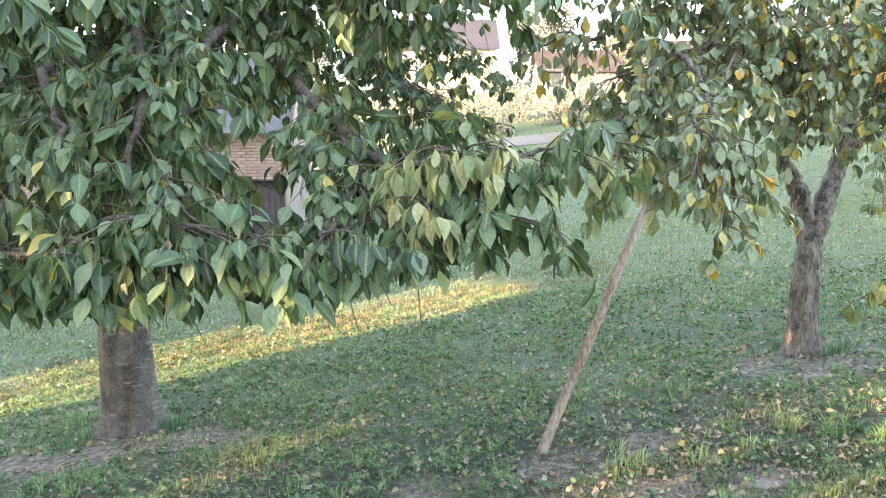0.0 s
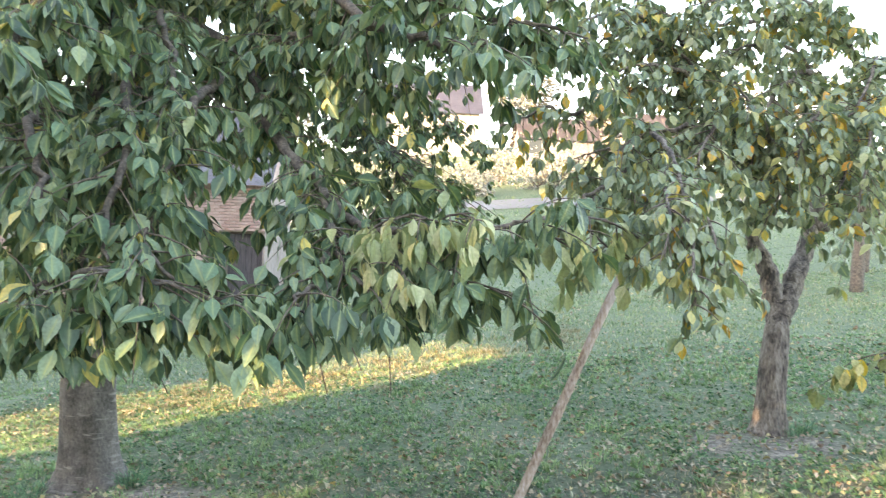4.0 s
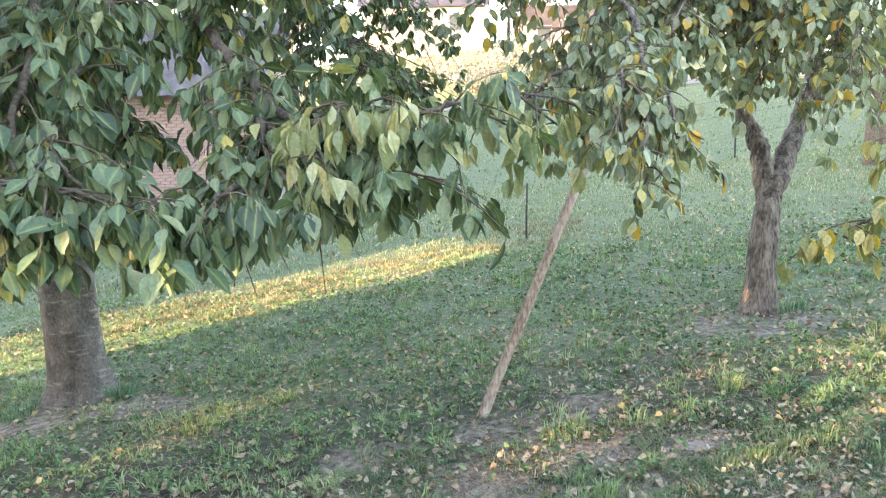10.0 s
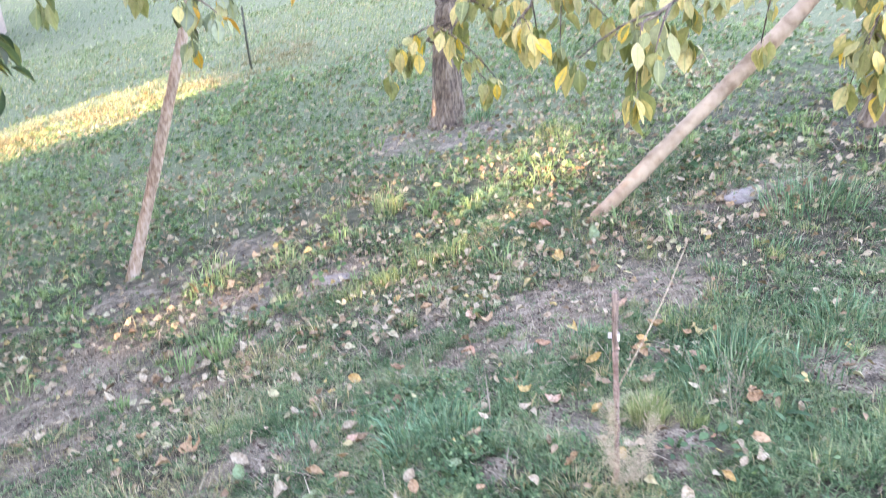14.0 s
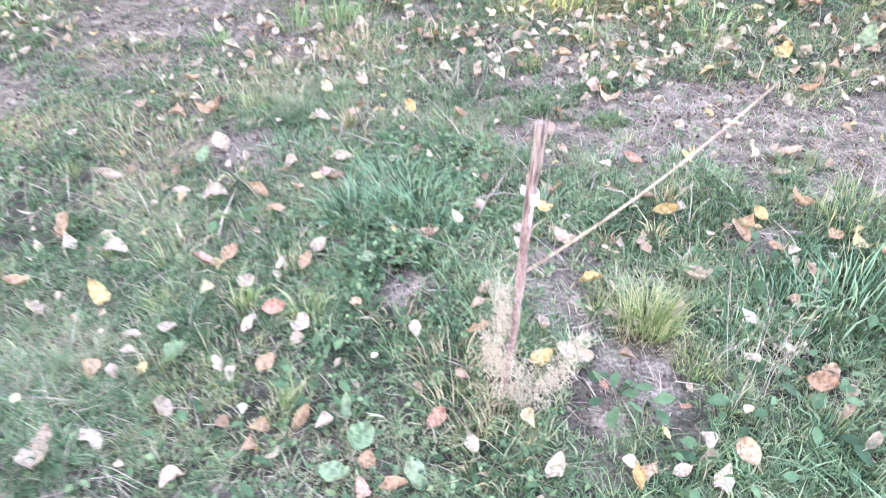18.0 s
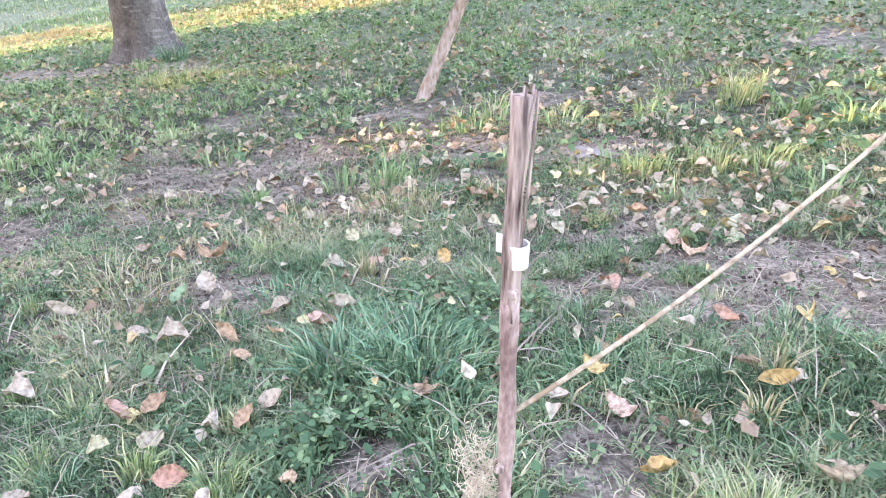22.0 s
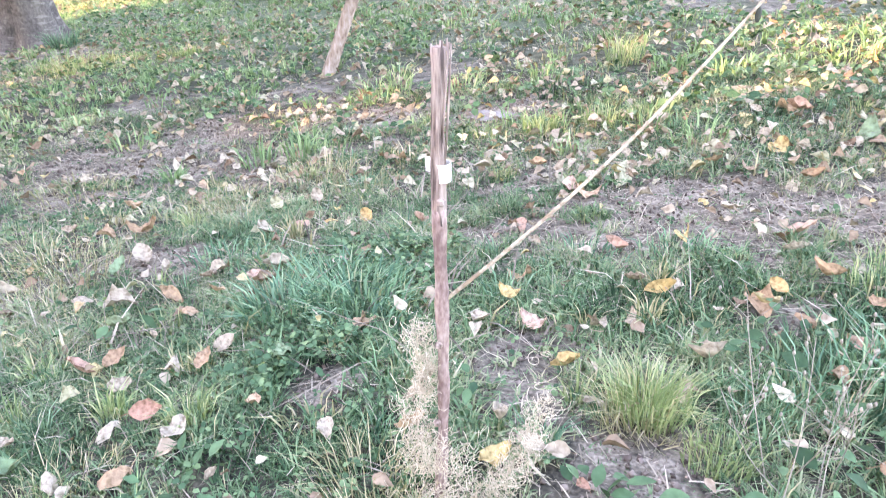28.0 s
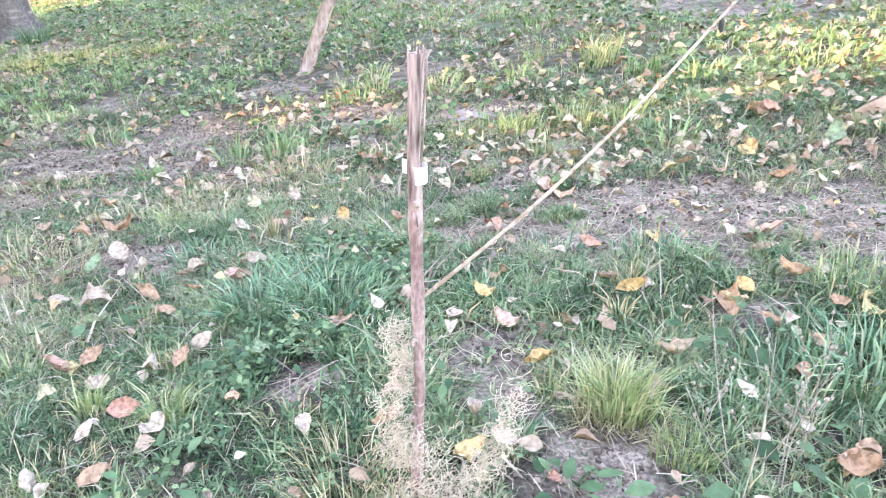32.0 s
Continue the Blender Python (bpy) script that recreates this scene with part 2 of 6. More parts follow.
pale = bark_nodes.new("ShaderNodeMix")
pale.data_type = "RGBA"
pale.inputs["B"].default_value = (0.27, 0.255, 0.235, 1)
bark_links.new(mask.outputs["Color"], pale.inputs["Factor"])
bark_links.new(bark.inputs["Base Color"].links[0].from_socket, pale.inputs["A"])
bark_links.new(pale.outputs["Result"], bark.inputs["Base Color"])
M_BARK_FISSURED = rough_mat("pear_bark", [(0.32, (0.045, 0.037, 0.032)), (0.5, (0.145, 0.118, 0.098)), (0.7, (0.26, 0.225, 0.19))], 16, (1, 1, 0.35), bump=1.0, fine=60, distance=0.03)
M_LIMB = rough_mat("limb_bark", [(0.3, (0.05, 0.042, 0.035)), (0.5, (0.10, 0.083, 0.068)), (0.7, (0.17, 0.145, 0.12))], 20, bump=0.6, fine=80, distance=0.006)
M_TWIG = rough_mat("twig_bark", [(0.3, (0.07, 0.055, 0.045)), (0.7, (0.20, 0.16, 0.13))], 20, bump=0.4, fine=120, distance=0.004)
M_POLE = rough_mat("weathered_pole_wood", [(0.3, (0.22, 0.15, 0.115)), (0.45, (0.38, 0.29, 0.235)), (0.6, (0.50, 0.42, 0.37)), (0.75, (0.60, 0.53, 0.49))], 7, (1, 1, 0.35), bump=0.6, fine=70, distance=0.008)
M_POLE_BARE = rough_mat("barked_pole_wood", [(0.3, (0.19, 0.13, 0.085)), (0.5, (0.33, 0.25, 0.18)), (0.72, (0.46, 0.37, 0.28))], 9, (0.4, 0.4, 0.4), bump=0.4, fine=50, distance=0.006)
M_STEM = rough_mat("sapling_bark", [(0.3, (0.17, 0.105, 0.09)), (0.5, (0.30, 0.21, 0.18)), (0.7, (0.43, 0.34, 0.29))], 40, (1, 1, 0.4), bump=0.5, fine=300, distance=0.002)
M_STEM_OLD = rough_mat("split_bark", [(0.3, (0.075, 0.052, 0.043)), (0.46, (0.24, 0.175, 0.145)), (0.7, (0.44, 0.35, 0.295))], 190, (1, 1, 0.12), bump=0.9, fine=300, distance=0.004)
M_SHOOT = rough_mat("pale_shoot_bark", [(0.3, (0.27, 0.20, 0.13)), (0.5, (0.42, 0.35, 0.25)), (0.7, (0.55, 0.48, 0.36))], 25, bump=0.4, fine=200, distance=0.002)
M_TAG = rough_mat("white_plastic_tape", [(0.3, (0.78, 0.77, 0.74)), (0.7, (0.86, 0.85, 0.82))], 40, bump=0.1, fine=200, distance=0.001, rough=0.45)
M_RAFFIA = rough_mat("pale_fibre", [(0.3, (0.44, 0.37, 0.26)), (0.7, (0.68, 0.60, 0.46))], 60, bump=0.2, fine=300, distance=0.001)
M_DRYWEED = rough_mat("dry_weed_stalk", [(0.3, (0.20, 0.18, 0.14)), (0.7, (0.38, 0.35, 0.28))], 60, bump=0.2, fine=300, distance=0.001)
M_STONE = rough_mat("field_stone", [(0.3, (0.17, 0.155, 0.145)), (0.7, (0.32, 0.295, 0.28))], 9, bump=0.5, fine=80, distance=0.01)
M_POST = rough_mat("dark_fence_metal", [(0.3, (0.035, 0.045, 0.035)), (0.7, (0.08, 0.09, 0.075))], 12, bump=0.3, fine=90, distance=0.004)
M_BRICK = rough_mat("brick", [(0.25, (0.36, 0.22, 0.19)), (0.5, (0.47, 0.33, 0.29)), (0.75, (0.56, 0.43, 0.39))], 3, bump=0.5, fine=40, distance=0.006)
# far brick, greyed in its colour for haze and washed-out sun
M_BRICK_FAR = rough_mat("hazed_brick_wall", [(0.3, (0.135, 0.125, 0.135)), (0.7, (0.20, 0.185, 0.20))], 2, bump=0.3, fine=14)
M_MORTAR = rough_mat("mortar", [(0.3, (0.27, 0.22, 0.195)), (0.7, (0.36, 0.30, 0.265))], 6, bump=0.4, fine=60)
M_ROOF = rough_mat("grey_roof_tile", [(0.3, (0.20, 0.20, 0.22)), (0.7, (0.34, 0.34, 0.37))], 4, bump=0.4, fine=30)
# far roofs, likewise greyed and blued against the warm sun and haze
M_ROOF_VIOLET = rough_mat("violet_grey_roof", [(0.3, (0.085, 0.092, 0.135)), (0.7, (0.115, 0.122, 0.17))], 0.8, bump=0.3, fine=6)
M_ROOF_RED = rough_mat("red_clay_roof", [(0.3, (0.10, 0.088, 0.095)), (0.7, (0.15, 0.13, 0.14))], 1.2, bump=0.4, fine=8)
M_PLASTER = rough_mat("white_plaster", [(0.3, (0.31, 0.295, 0.29)), (0.7, (0.41, 0.39, 0.385))], 0.7, bump=0.2, fine=12)
M_DOOR = rough_mat("dark_door_boards", [(0.3, (0.05, 0.045, 0.05)), (0.7, (0.12, 0.10, 0.10))], 8, (6, 1, 0.5), bump=0.4, fine=60)
M_ROAD = rough_mat("pale_concrete", [(0.3, (0.15, 0.148, 0.142)), (0.7, (0.21, 0.205, 0.195))], 0.5, bump=0.3, fine=14)
M_PANE, _n, _l, _p = material("window_pane")
_p.inputs["Base Color"].default_value, _p.inputs["Roughness"].default_value = (0.03, 0.035, 0.04, 1), 0.08


# ---- mesh helpers ----
def mesh_of(name, verts, faces, mat, smooth=False):
    me = bpy.data.meshes.new(name)
    me.from_pydata([tuple(v) for v in verts], [], faces)
    me.materials.append(mat)
    if smooth:
        me.polygons.foreach_set("use_smooth", [True] * len(me.polygons))
    return me


def big_mesh(name, verts, loops, sizes, mat, smooth=False):
    """A mesh from arrays: vertices (n, 3), loop vertex numbers, the corners of each face."""
    me = bpy.data.meshes.new(name)
    sizes = np.asarray(sizes, np.int32)
    me.vertices.add(len(verts))
    me.vertices.foreach_set("co", np.asarray(verts, np.float32).ravel())
    me.loops.add(len(loops))
    me.loops.foreach_set("vertex_index", np.asarray(loops, np.int32))
    me.polygons.add(len(sizes))
    me.polygons.foreach_set("loop_start", np.r_[0, np.cumsum(sizes)[:-1]].astype(np.int32))
    if smooth:
        me.polygons.foreach_set("use_smooth", np.ones(len(sizes), bool))
    me.update(calc_edges=True)
    me.validate()
    me.materials.append(mat)
    return me


def empty(name, place, label, category, group="", kind=""):
    ob = new(name)
    ob.location = place
    return tagged(ob, label, category, group, kind)


def part_me(name, me, parent, label="", kind=""):
    """A mesh in world coordinates, as a part of a thing."""
    ob = new(name, me)
    ob.parent = parent
    if parent is not None:
        base = Vector((0, 0, 0))
        o = parent
        while o is not None:
            base += o.location
            o = o.parent
        ob.location = -base
    return tagged(ob, label, kind=kind)


def part(name, bm, mat, parent, label=""):
    me = bpy.data.meshes.new(name)
    bm.to_mesh(me)
    bm.free()
    me.materials.append(mat)
    return part_me(name, me, parent, label)


def boxes(bm, lo, hi, bevel=0.0):
    c = [(a + b) / 2 for a, b in zip(lo, hi)]
    s = [b - a for a, b in zip(lo, hi)]
    made = bmesh.ops.create_cube(bm, size=1, matrix=Matrix.Translation(c) @ Matrix.Diagonal((*s, 1)))
    if bevel:
        edges = {e for v in made["verts"] for e in v.link_edges}
        bmesh.ops.bevel(bm, geom=list(edges), offset=bevel, segments=1, affect="EDGES")
    return bm


def spline(points, steps=6):
    """A smooth line through the points."""
    p = np.array(points, float)
    p = np.vstack([2 * p[0] - p[1], p, 2 * p[-1] - p[-2]])
    out = []
    for i in range(1, len(p) - 2):
        for k in range(steps):
            t = k / steps
            a, b, c, d = p[i - 1 : i + 3]
            out.append(0.5 * (2 * b + (c - a) * t + (2 * a - 5 * b + 4 * c - d) * t**2 + (3 * b - a - 3 * c + d) * t**3))
    out.append(p[-2])
    return np.array(out)


def tube(line, radii, sides=8, rough=0.0, seed=0):
    """Vertices, loops and sizes of a tapering tube with closed ends."""
    line, radii = np.asarray(line, float), np.asarray(radii, float)
    n = len(line)
    way = np.gradient(line, axis=0)
    way /= np.linalg.norm(way, axis=1)[:, None] + 1e-9
    ref = np.array([0.31, 0.17, 0.93]) if abs(way[0] @ np.array([0.31, 0.17, 0.93])) < 0.9 else np.array([1.0, 0, 0])
    side = np.cross(way, ref)
    side /= np.linalg.norm(side, axis=1)[:, None]
    up = np.cross(side, way)
    a = np.arange(sides) * 2 * math.pi / sides
    rng = np.random.default_rng(seed)
    wob = 1 + rough * rng.normal(size=(n, sides))
    ring = (np.cos(a)[None, :, None] * side[:, None] + np.sin(a)[None, :, None] * up[:, None]) * (radii[:, None] * wob)[..., None]
    verts = (line[:, None] + ring).reshape(-1, 3)
    i, j = np.meshgrid(np.arange(n - 1), np.arange(sides), indexing="ij")
    q = np.stack([i * sides + j, i * sides + (j + 1) % sides, (i + 1) * sides + (j + 1) % sides, (i + 1) * sides + j], -1).reshape(-1, 4)
    loops = np.r_[q.ravel(), np.arange(sides)[::-1], (n - 1) * sides + np.arange(sides)]
    return verts, loops, np.r_[np.full(len(q), 4), sides, sides]


def joined(chunks):
    """Puts several (verts, loops, sizes) together."""
    verts, loops, sizes, at = [], [], [], 0
    for v, l, s in chunks:
        verts.append(v)
        loops.append(np.asarray(l) + at)
        sizes.append(s)
        at += len(v)
    return np.vstack(verts), np.concatenate(loops), np.concatenate(sizes)


def scatter(template, place, along, normal, size):
    """Copies of a leaf template (verts, faces as loops and sizes) at many places, as arrays. along: the leaf's length, normal: its upper face."""
    tv, tl, ts = template
    along = along / (np.linalg.norm(along, axis=1)[:, None] + 1e-9)
    side = np.cross(normal, along)
    side /= np.linalg.norm(side, axis=1)[:, None] + 1e-9
    up = np.cross(along, side)
    v = tv[None, :, 0:1] * along[:, None] + tv[None, :, 1:2] * side[:, None] + tv[None, :, 2:3] * up[:, None]
    v = v * size[:, None, None] + place[:, None]
    n, k = len(place), len(tv)
    loops = (np.asarray(tl)[None] + (np.arange(n) * k)[:, None]).ravel()
    return v.reshape(-1, 3), loops, np.tile(ts, n)


def leaf_shape(widths, fold=0.25, droop=0.2, stalk=0.2, twist=0.0, curl=0.0):
    """A leaf of length 1 along x with a stalk: half widths at even steps, folded along its midrib and drooping."""
    n = len(widths)
    verts, loops, sizes = [], [], []
    for i, w in enumerate(widths):
        x = i / (n - 1)
        z = -droop * x * x
        tw = twist * math.sin(3.1 * x)
        verts += [(x, -w, z + fold * w + curl * w * w + tw * w), (x, 0, z), (x, w, z + fold * w + curl * w * w - tw * w)]
    for i in range(n - 1):
        a, b = 3 * i, 3 * i + 3
        for k in (0, 1):
            loops += [a + k, b + k, b + k + 1, a + k + 1]
            sizes.append(4)
    if stalk:
        k = len(verts)
        verts += [(-stalk, -0.008, 0.04), (-stalk, 0.008, 0.04), (0.03, 0.008, 0.0), (0.03, -0.008, 0.0)]
        loops += [k, k + 3, k + 2, k + 1]
        sizes.append(4)
    return np.array(verts, float), np.array(loops), np.array(sizes)


def ribbed(me, template):
    """Marks the midribs and stalks of the leaves of a mesh, for their paler colour."""
    n = len(template[0])
    mark = np.where(np.arange(n) < n - 4, np.arange(n) % 3 == 1, True).astype(np.float32)
    me.attributes.new("rib", "FLOAT", "POINT").data.foreach_set("value", np.tile(mark, len(me.vertices) // n))
    return me


CHERRY_LEAVES = [leaf_shape([0.015, 0.16, 0.25, 0.235, 0.13, 0.012], f, d, 0.3, tw) for f, d, tw in ((0.35, 0.10, 0.15), (0.6, 0.28, -0.2), (0.2, 0.2, 0.35), (0.45, -0.12, -0.3))]
PEAR_LEAVES = [leaf_shape([0.03, 0.20, 0.28, 0.27, 0.16, 0.01], f, d, 0.35, tw) for f, d, tw in ((0.25, 0.15, 0.2), (0.55, 0.35, -0.2), (0.1, 0.1, 0.35))]


def fallen_shape(seed, broad, cup, bend, rough):
    """A dry leaf of length 1: cupped, bent and crumpled, with a short stalk and an uneven edge."""
    r = np.random.default_rng(seed)
    half = np.array([0.06, 0.23, 0.31, 0.33, 0.30, 0.20, 0.04]) * broad
    verts, loops, sizes = [], [], []
    for i, w in enumerate(half):
        x = i / 6
        w = w * (1 + 0.06 * r.normal())
        for k, s in enumerate((-1, -0.55, 0, 0.55, 1)):
            verts.append((x + 0.015 * r.normal() * abs(s), s * w, bend * (x - 0.5) ** 2 * 2 + cup * abs(s) ** 1.5 * w * (1 if s > 0 else 0.6 + 0.5 * r.random()) + rough * r.normal() * (0.3 + abs(s))))
    for i in range(6):
        for k in range(4):
            a = 5 * i + k
            loops += [a, a + 5, a + 6, a + 1]
            sizes.append(4)
    n = len(verts)
    verts += [(-0.28, -0.012, 0.06), (-0.28, 0.012, 0.06), (0.03, 0.012, verts[2][2]), (0.03, -0.012, verts[2][2])]
    loops += [n, n + 3, n + 2, n + 1]
    sizes.append(4)
    return np.array(verts, float), np.array(loops), np.array(sizes)


FALLEN_SMALL = [leaf_shape([0.06, 0.29, 0.32, 0.17, 0.02], f, d, 0.25, tw, cu) for f, d, tw, cu in ((0.5, 0.3, 0.5, 0.4), (-0.4, -0.35, -0.6, 0.6), (0.2, 0.45, 0.8, -0.5), (0.9, 0.2, -0.3, 0.2))]
FARLEAF = (np.array([(0, 0, 0), (0.5, -0.33, 0.1), (1, 0, -0.1), (0.5, 0.33, 0.1)]), np.array([0, 1, 2, 3]), np.array([4]))
FALLEN = [fallen_shape(s, br, cu, be, ro) for s, br, cu, be, ro in ((1, 1.0, 0.7, 0.3, 0.045), (2, 0.85, -0.8, -0.4, 0.05), (3, 1.1, 0.4, 0.5, 0.055), (4, 0.7, 1.5, 0.35, 0.05), (5, 1.0, -0.5, 0.6, 0.065), (6, 1.05, 1.1, -0.4, 0.05), (7, 0.6, 1.8, 0.7, 0.055))]


# ---- ground ----
def ground_z(x, y):
    """Height of the hillside: it rises to the right, dips away from the walk, and climbs again far off."""
    x, y = np.asarray(x, float), np.asarray(y, float)
    soft = lambda v, s: s * np.logaddexp(0, v / s)
    z = 0.1107 * 26 * np.tanh(x / 26) - 0.0782 * np.maximum(y, -14) + 0.0865 * soft(y - 0.4, 0.5)
    z = z + 0.19 * (soft(y - 17, 2.0) - soft(y - 66, 4.0)) * (0.75 + 0.25 * np.tanh((20 - np.abs(x)) / 10))
    u, v = x - 1.0, y + 1.6
    z = z + np.exp(-((u / 1.6) ** 2) - (v / 1.5) ** 2) * (-0.0142 + 0.0233 * u - 0.0272 * v + 0.004 * u * v - 0.0235 * u * u + 0.011 * v * v)
    near = np.exp(-((x / 14) ** 2 + ((y - 2) / 16) ** 2))
    bump = 0.012 * np.sin(5.1 * x + 1.7 * y) * np.sin(4.3 * y - 1.1 * x + 1) + 0.008 * np.sin(11.3 * x + 3 * np.sin(2.7 * y)) * np.sin(9.7 * y + 2) + 0.02 * np.sin(1.3 * x + 0.4) * np.sin(1.7 * y + 0.3 * x)
    return z + bump * near


def place_on(x, y, lift=0.0):
    return Vector((x, y, float(ground_z(x, y)) + lift))


# bare patches: x, y, radius along x, radius along y
WORN = [(1.65, -1.74, 0.27, 0.17), (1.9, -1.66, 0.1, 0.11), (-0.3, -1.17, 0.2, 0.19), (-0.09, -0.85, 0.13, 0.12), (0.95, -0.72, 0.12, 0.11), (0.5, -0.65, 0.15, 0.13), (1.16, -1.51, 0.08, 0.09), (0.5, -2.06, 0.09, 0.08), (1.28, -2.37, 0.06, 0.09), (1.44, -2.54, 0.06, 0.08), (1.63, -2.16, 0.04, 0.04), (-0.67, -0.41, 0.14, 0.12), (-0.1, -1.54, 0.1, 0.06), (0.02, -0.23, 0.13, 0.15)]
BARE = [(1.05, -2.46, 0.02, 0.03), (0.24, -0.27, 0.07, 0.07), (0.95, -0.75, 0.12, 0.09), (0.53, -0.05, 0.11, 0.13), (0.19, -1.18, 0.31, 0.14), (-0.2, -1.21, 0.19, 0.21), (1.68, 1.23, 0.14, 0.17), (0.1, -0.36, 0.09, 0.15), (2.0, -1.8, 0.08, 0.06), (1.99, -2.55, 0.06, 0.07), (-2.55, 0.95, 0.45, 0.16), (2.1, 1.1, 0.30, 0.2), (-3.3, 0.75, 0.5, 0.14), (2.68, -1.29, 0.18, 0.09), (-0.9, -1.9, 0.4, 0.2)]


def value_noise(x, y, scale, seed):
    """Smooth random values from 0 to 1 over the plan."""
    rng = np.random.default_rng(seed)
    table = rng.random((64, 64))
    u, v = np.asarray(x) * scale, np.asarray(y) * scale
    i, j = np.floor(u).astype(int), np.floor(v).astype(int)
    fu, fv = u - i, v - j
    fu, fv = fu * fu * (3 - 2 * fu), fv * fv * (3 - 2 * fv)
    at = lambda a, b: table[a % 64, b % 64]
    return (at(i, j) * (1 - fu) + at(i + 1, j) * fu) * (1 - fv) + (at(i, j + 1) * (1 - fu) + at(i + 1, j + 1) * fu) * fv


def bareness(x, y):
    out = np.zeros(np.shape(x))
    wob = 1.0 * (value_noise(x, y, 9, 4) - 0.5) + 1.1 * (value_noise(x, y, 25, 5) - 0.5)
    for bx, by, rx, ry in WORN + BARE:
        d = np.sqrt(((x - bx) / (1.7 * rx)) ** 2 + ((y - by) / (1.5 * ry)) ** 2) + wob
        out = np.maximum(out, 0.93 * np.clip((1.15 - d) / 0.55, 0, 1))
    return out


def graded(lo, hi, centre, step, growth):
    """Coordinates that lie close together round a centre and further apart outwards."""
    right, left, d = [centre], [], step
    while right[-1] < hi:
        right.append(right[-1] + d)
        d *= growth
    d, at = step, centre
    while at > lo:
        at -= d
        left.append(at)
        d *= growth
    return np.array(left[::-1] + right)


gx, gy = graded(-900, 900, 0.8, 0.05, 1.045), graded(-300, 1500, -1.2, 0.05, 1.045)
GX, GY = np.meshgrid(gx, gy, indexing="ij")
gv = np.stack([GX, GY, ground_z(GX, GY)], -1).reshape(-1, 3)
ni, nj = len(gx), len(gy)
ii, jj = np.meshgrid(np.arange(ni - 1), np.arange(nj - 1), indexing="ij")
gq = np.stack([ii * nj + jj, (ii + 1) * nj + jj, (ii + 1) * nj + jj + 1, ii * nj + jj + 1], -1).reshape(-1)

M_GROUND, nodes, links, p = material("turf_and_soil")
coord = nodes.new("ShaderNodeTexCoord")
n1, n2, n3 = (nodes.new("ShaderNodeTexNoise") for _ in range(3))
for n, s in ((n1, 1.3), (n2, 22.0), (n3, 170.0)):
    n.inputs["Scale"].default_value, n.inputs["Detail"].default_value = s, 8
    links.new(coord.outputs["Object"], n.inputs["Vector"])
# near turf is coloured almost black for the shade between the blades
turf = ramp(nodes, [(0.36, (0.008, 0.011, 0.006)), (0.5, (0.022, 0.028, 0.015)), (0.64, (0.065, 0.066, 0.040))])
soil = ramp(nodes, [(0.36, (0.038, 0.032, 0.024)), (0.5, (0.17, 0.147, 0.115)), (0.63, (0.37, 0.325, 0.262))])
mixn = nodes.new("ShaderNodeMath")
mixn.operation, mixn.inputs[1].default_value = "MULTIPLY_ADD", 0.5
half = nodes.new("ShaderNodeMath")
half.operation, half.inputs[1].default_value = "MULTIPLY", 0.5
links.new(n2.outputs["Fac"], half.inputs[0])
links.new(n3.outputs["Fac"], mixn.inputs[0])
links.new(half.outputs[0], mixn.inputs[2])
links.new(mixn.outputs[0], turf.inputs["Fac"])
links.new(mixn.outputs[0], soil.inputs["Fac"])
attr = nodes.new("ShaderNodeAttribute")
attr.attribute_name = "bare"
edge = nodes.new("ShaderNodeMath")
edge.operation, edge.inputs[1].default_value = "MULTIPLY_ADD", 0.6
shift = nodes.new("ShaderNodeMath")
shift.operation, shift.inputs[1].default_value = "ADD", -0.2
links.new(n2.outputs["Fac"], edge.inputs[0])
links.new(attr.outputs["Fac"], edge.inputs[2])
links.new(edge.outputs[0], shift.inputs[0])
mixc = nodes.new("ShaderNodeMix")
mixc.data_type = "RGBA"
# lighter green base further off, without the darkening of the near turf
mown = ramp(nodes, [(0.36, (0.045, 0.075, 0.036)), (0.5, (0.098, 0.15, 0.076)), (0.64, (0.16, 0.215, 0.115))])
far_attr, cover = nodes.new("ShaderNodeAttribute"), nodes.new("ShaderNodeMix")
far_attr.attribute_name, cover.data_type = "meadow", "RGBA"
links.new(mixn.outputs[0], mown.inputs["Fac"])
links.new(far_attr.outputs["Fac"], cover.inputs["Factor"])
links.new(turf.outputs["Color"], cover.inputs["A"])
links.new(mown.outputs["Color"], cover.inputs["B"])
links.new(shift.outputs[0], mixc.inputs["Factor"])
links.new(cover.outputs["Result"], mixc.inputs["A"])
links.new(soil.outputs["Color"], mixc.inputs["B"])
links.new(mixc.outputs["Result"], p.inputs["Base Color"])
p.inputs["Roughness"].default_value = 0.95
gb = nodes.new("ShaderNodeBump")
gb.inputs["Strength"].default_value, gb.inputs["Distance"].default_value = 0.9, 0.008
links.new(mixn.outputs[0], gb.inputs["Height"])
links.new(gb.outputs["Normal"], p.inputs["Normal"])

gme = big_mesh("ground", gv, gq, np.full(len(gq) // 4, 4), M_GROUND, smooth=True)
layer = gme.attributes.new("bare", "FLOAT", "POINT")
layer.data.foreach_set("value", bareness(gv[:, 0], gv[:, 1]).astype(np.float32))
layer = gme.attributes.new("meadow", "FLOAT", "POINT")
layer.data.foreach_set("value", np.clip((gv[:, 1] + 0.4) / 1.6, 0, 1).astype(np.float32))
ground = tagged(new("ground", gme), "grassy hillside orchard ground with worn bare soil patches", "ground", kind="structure")


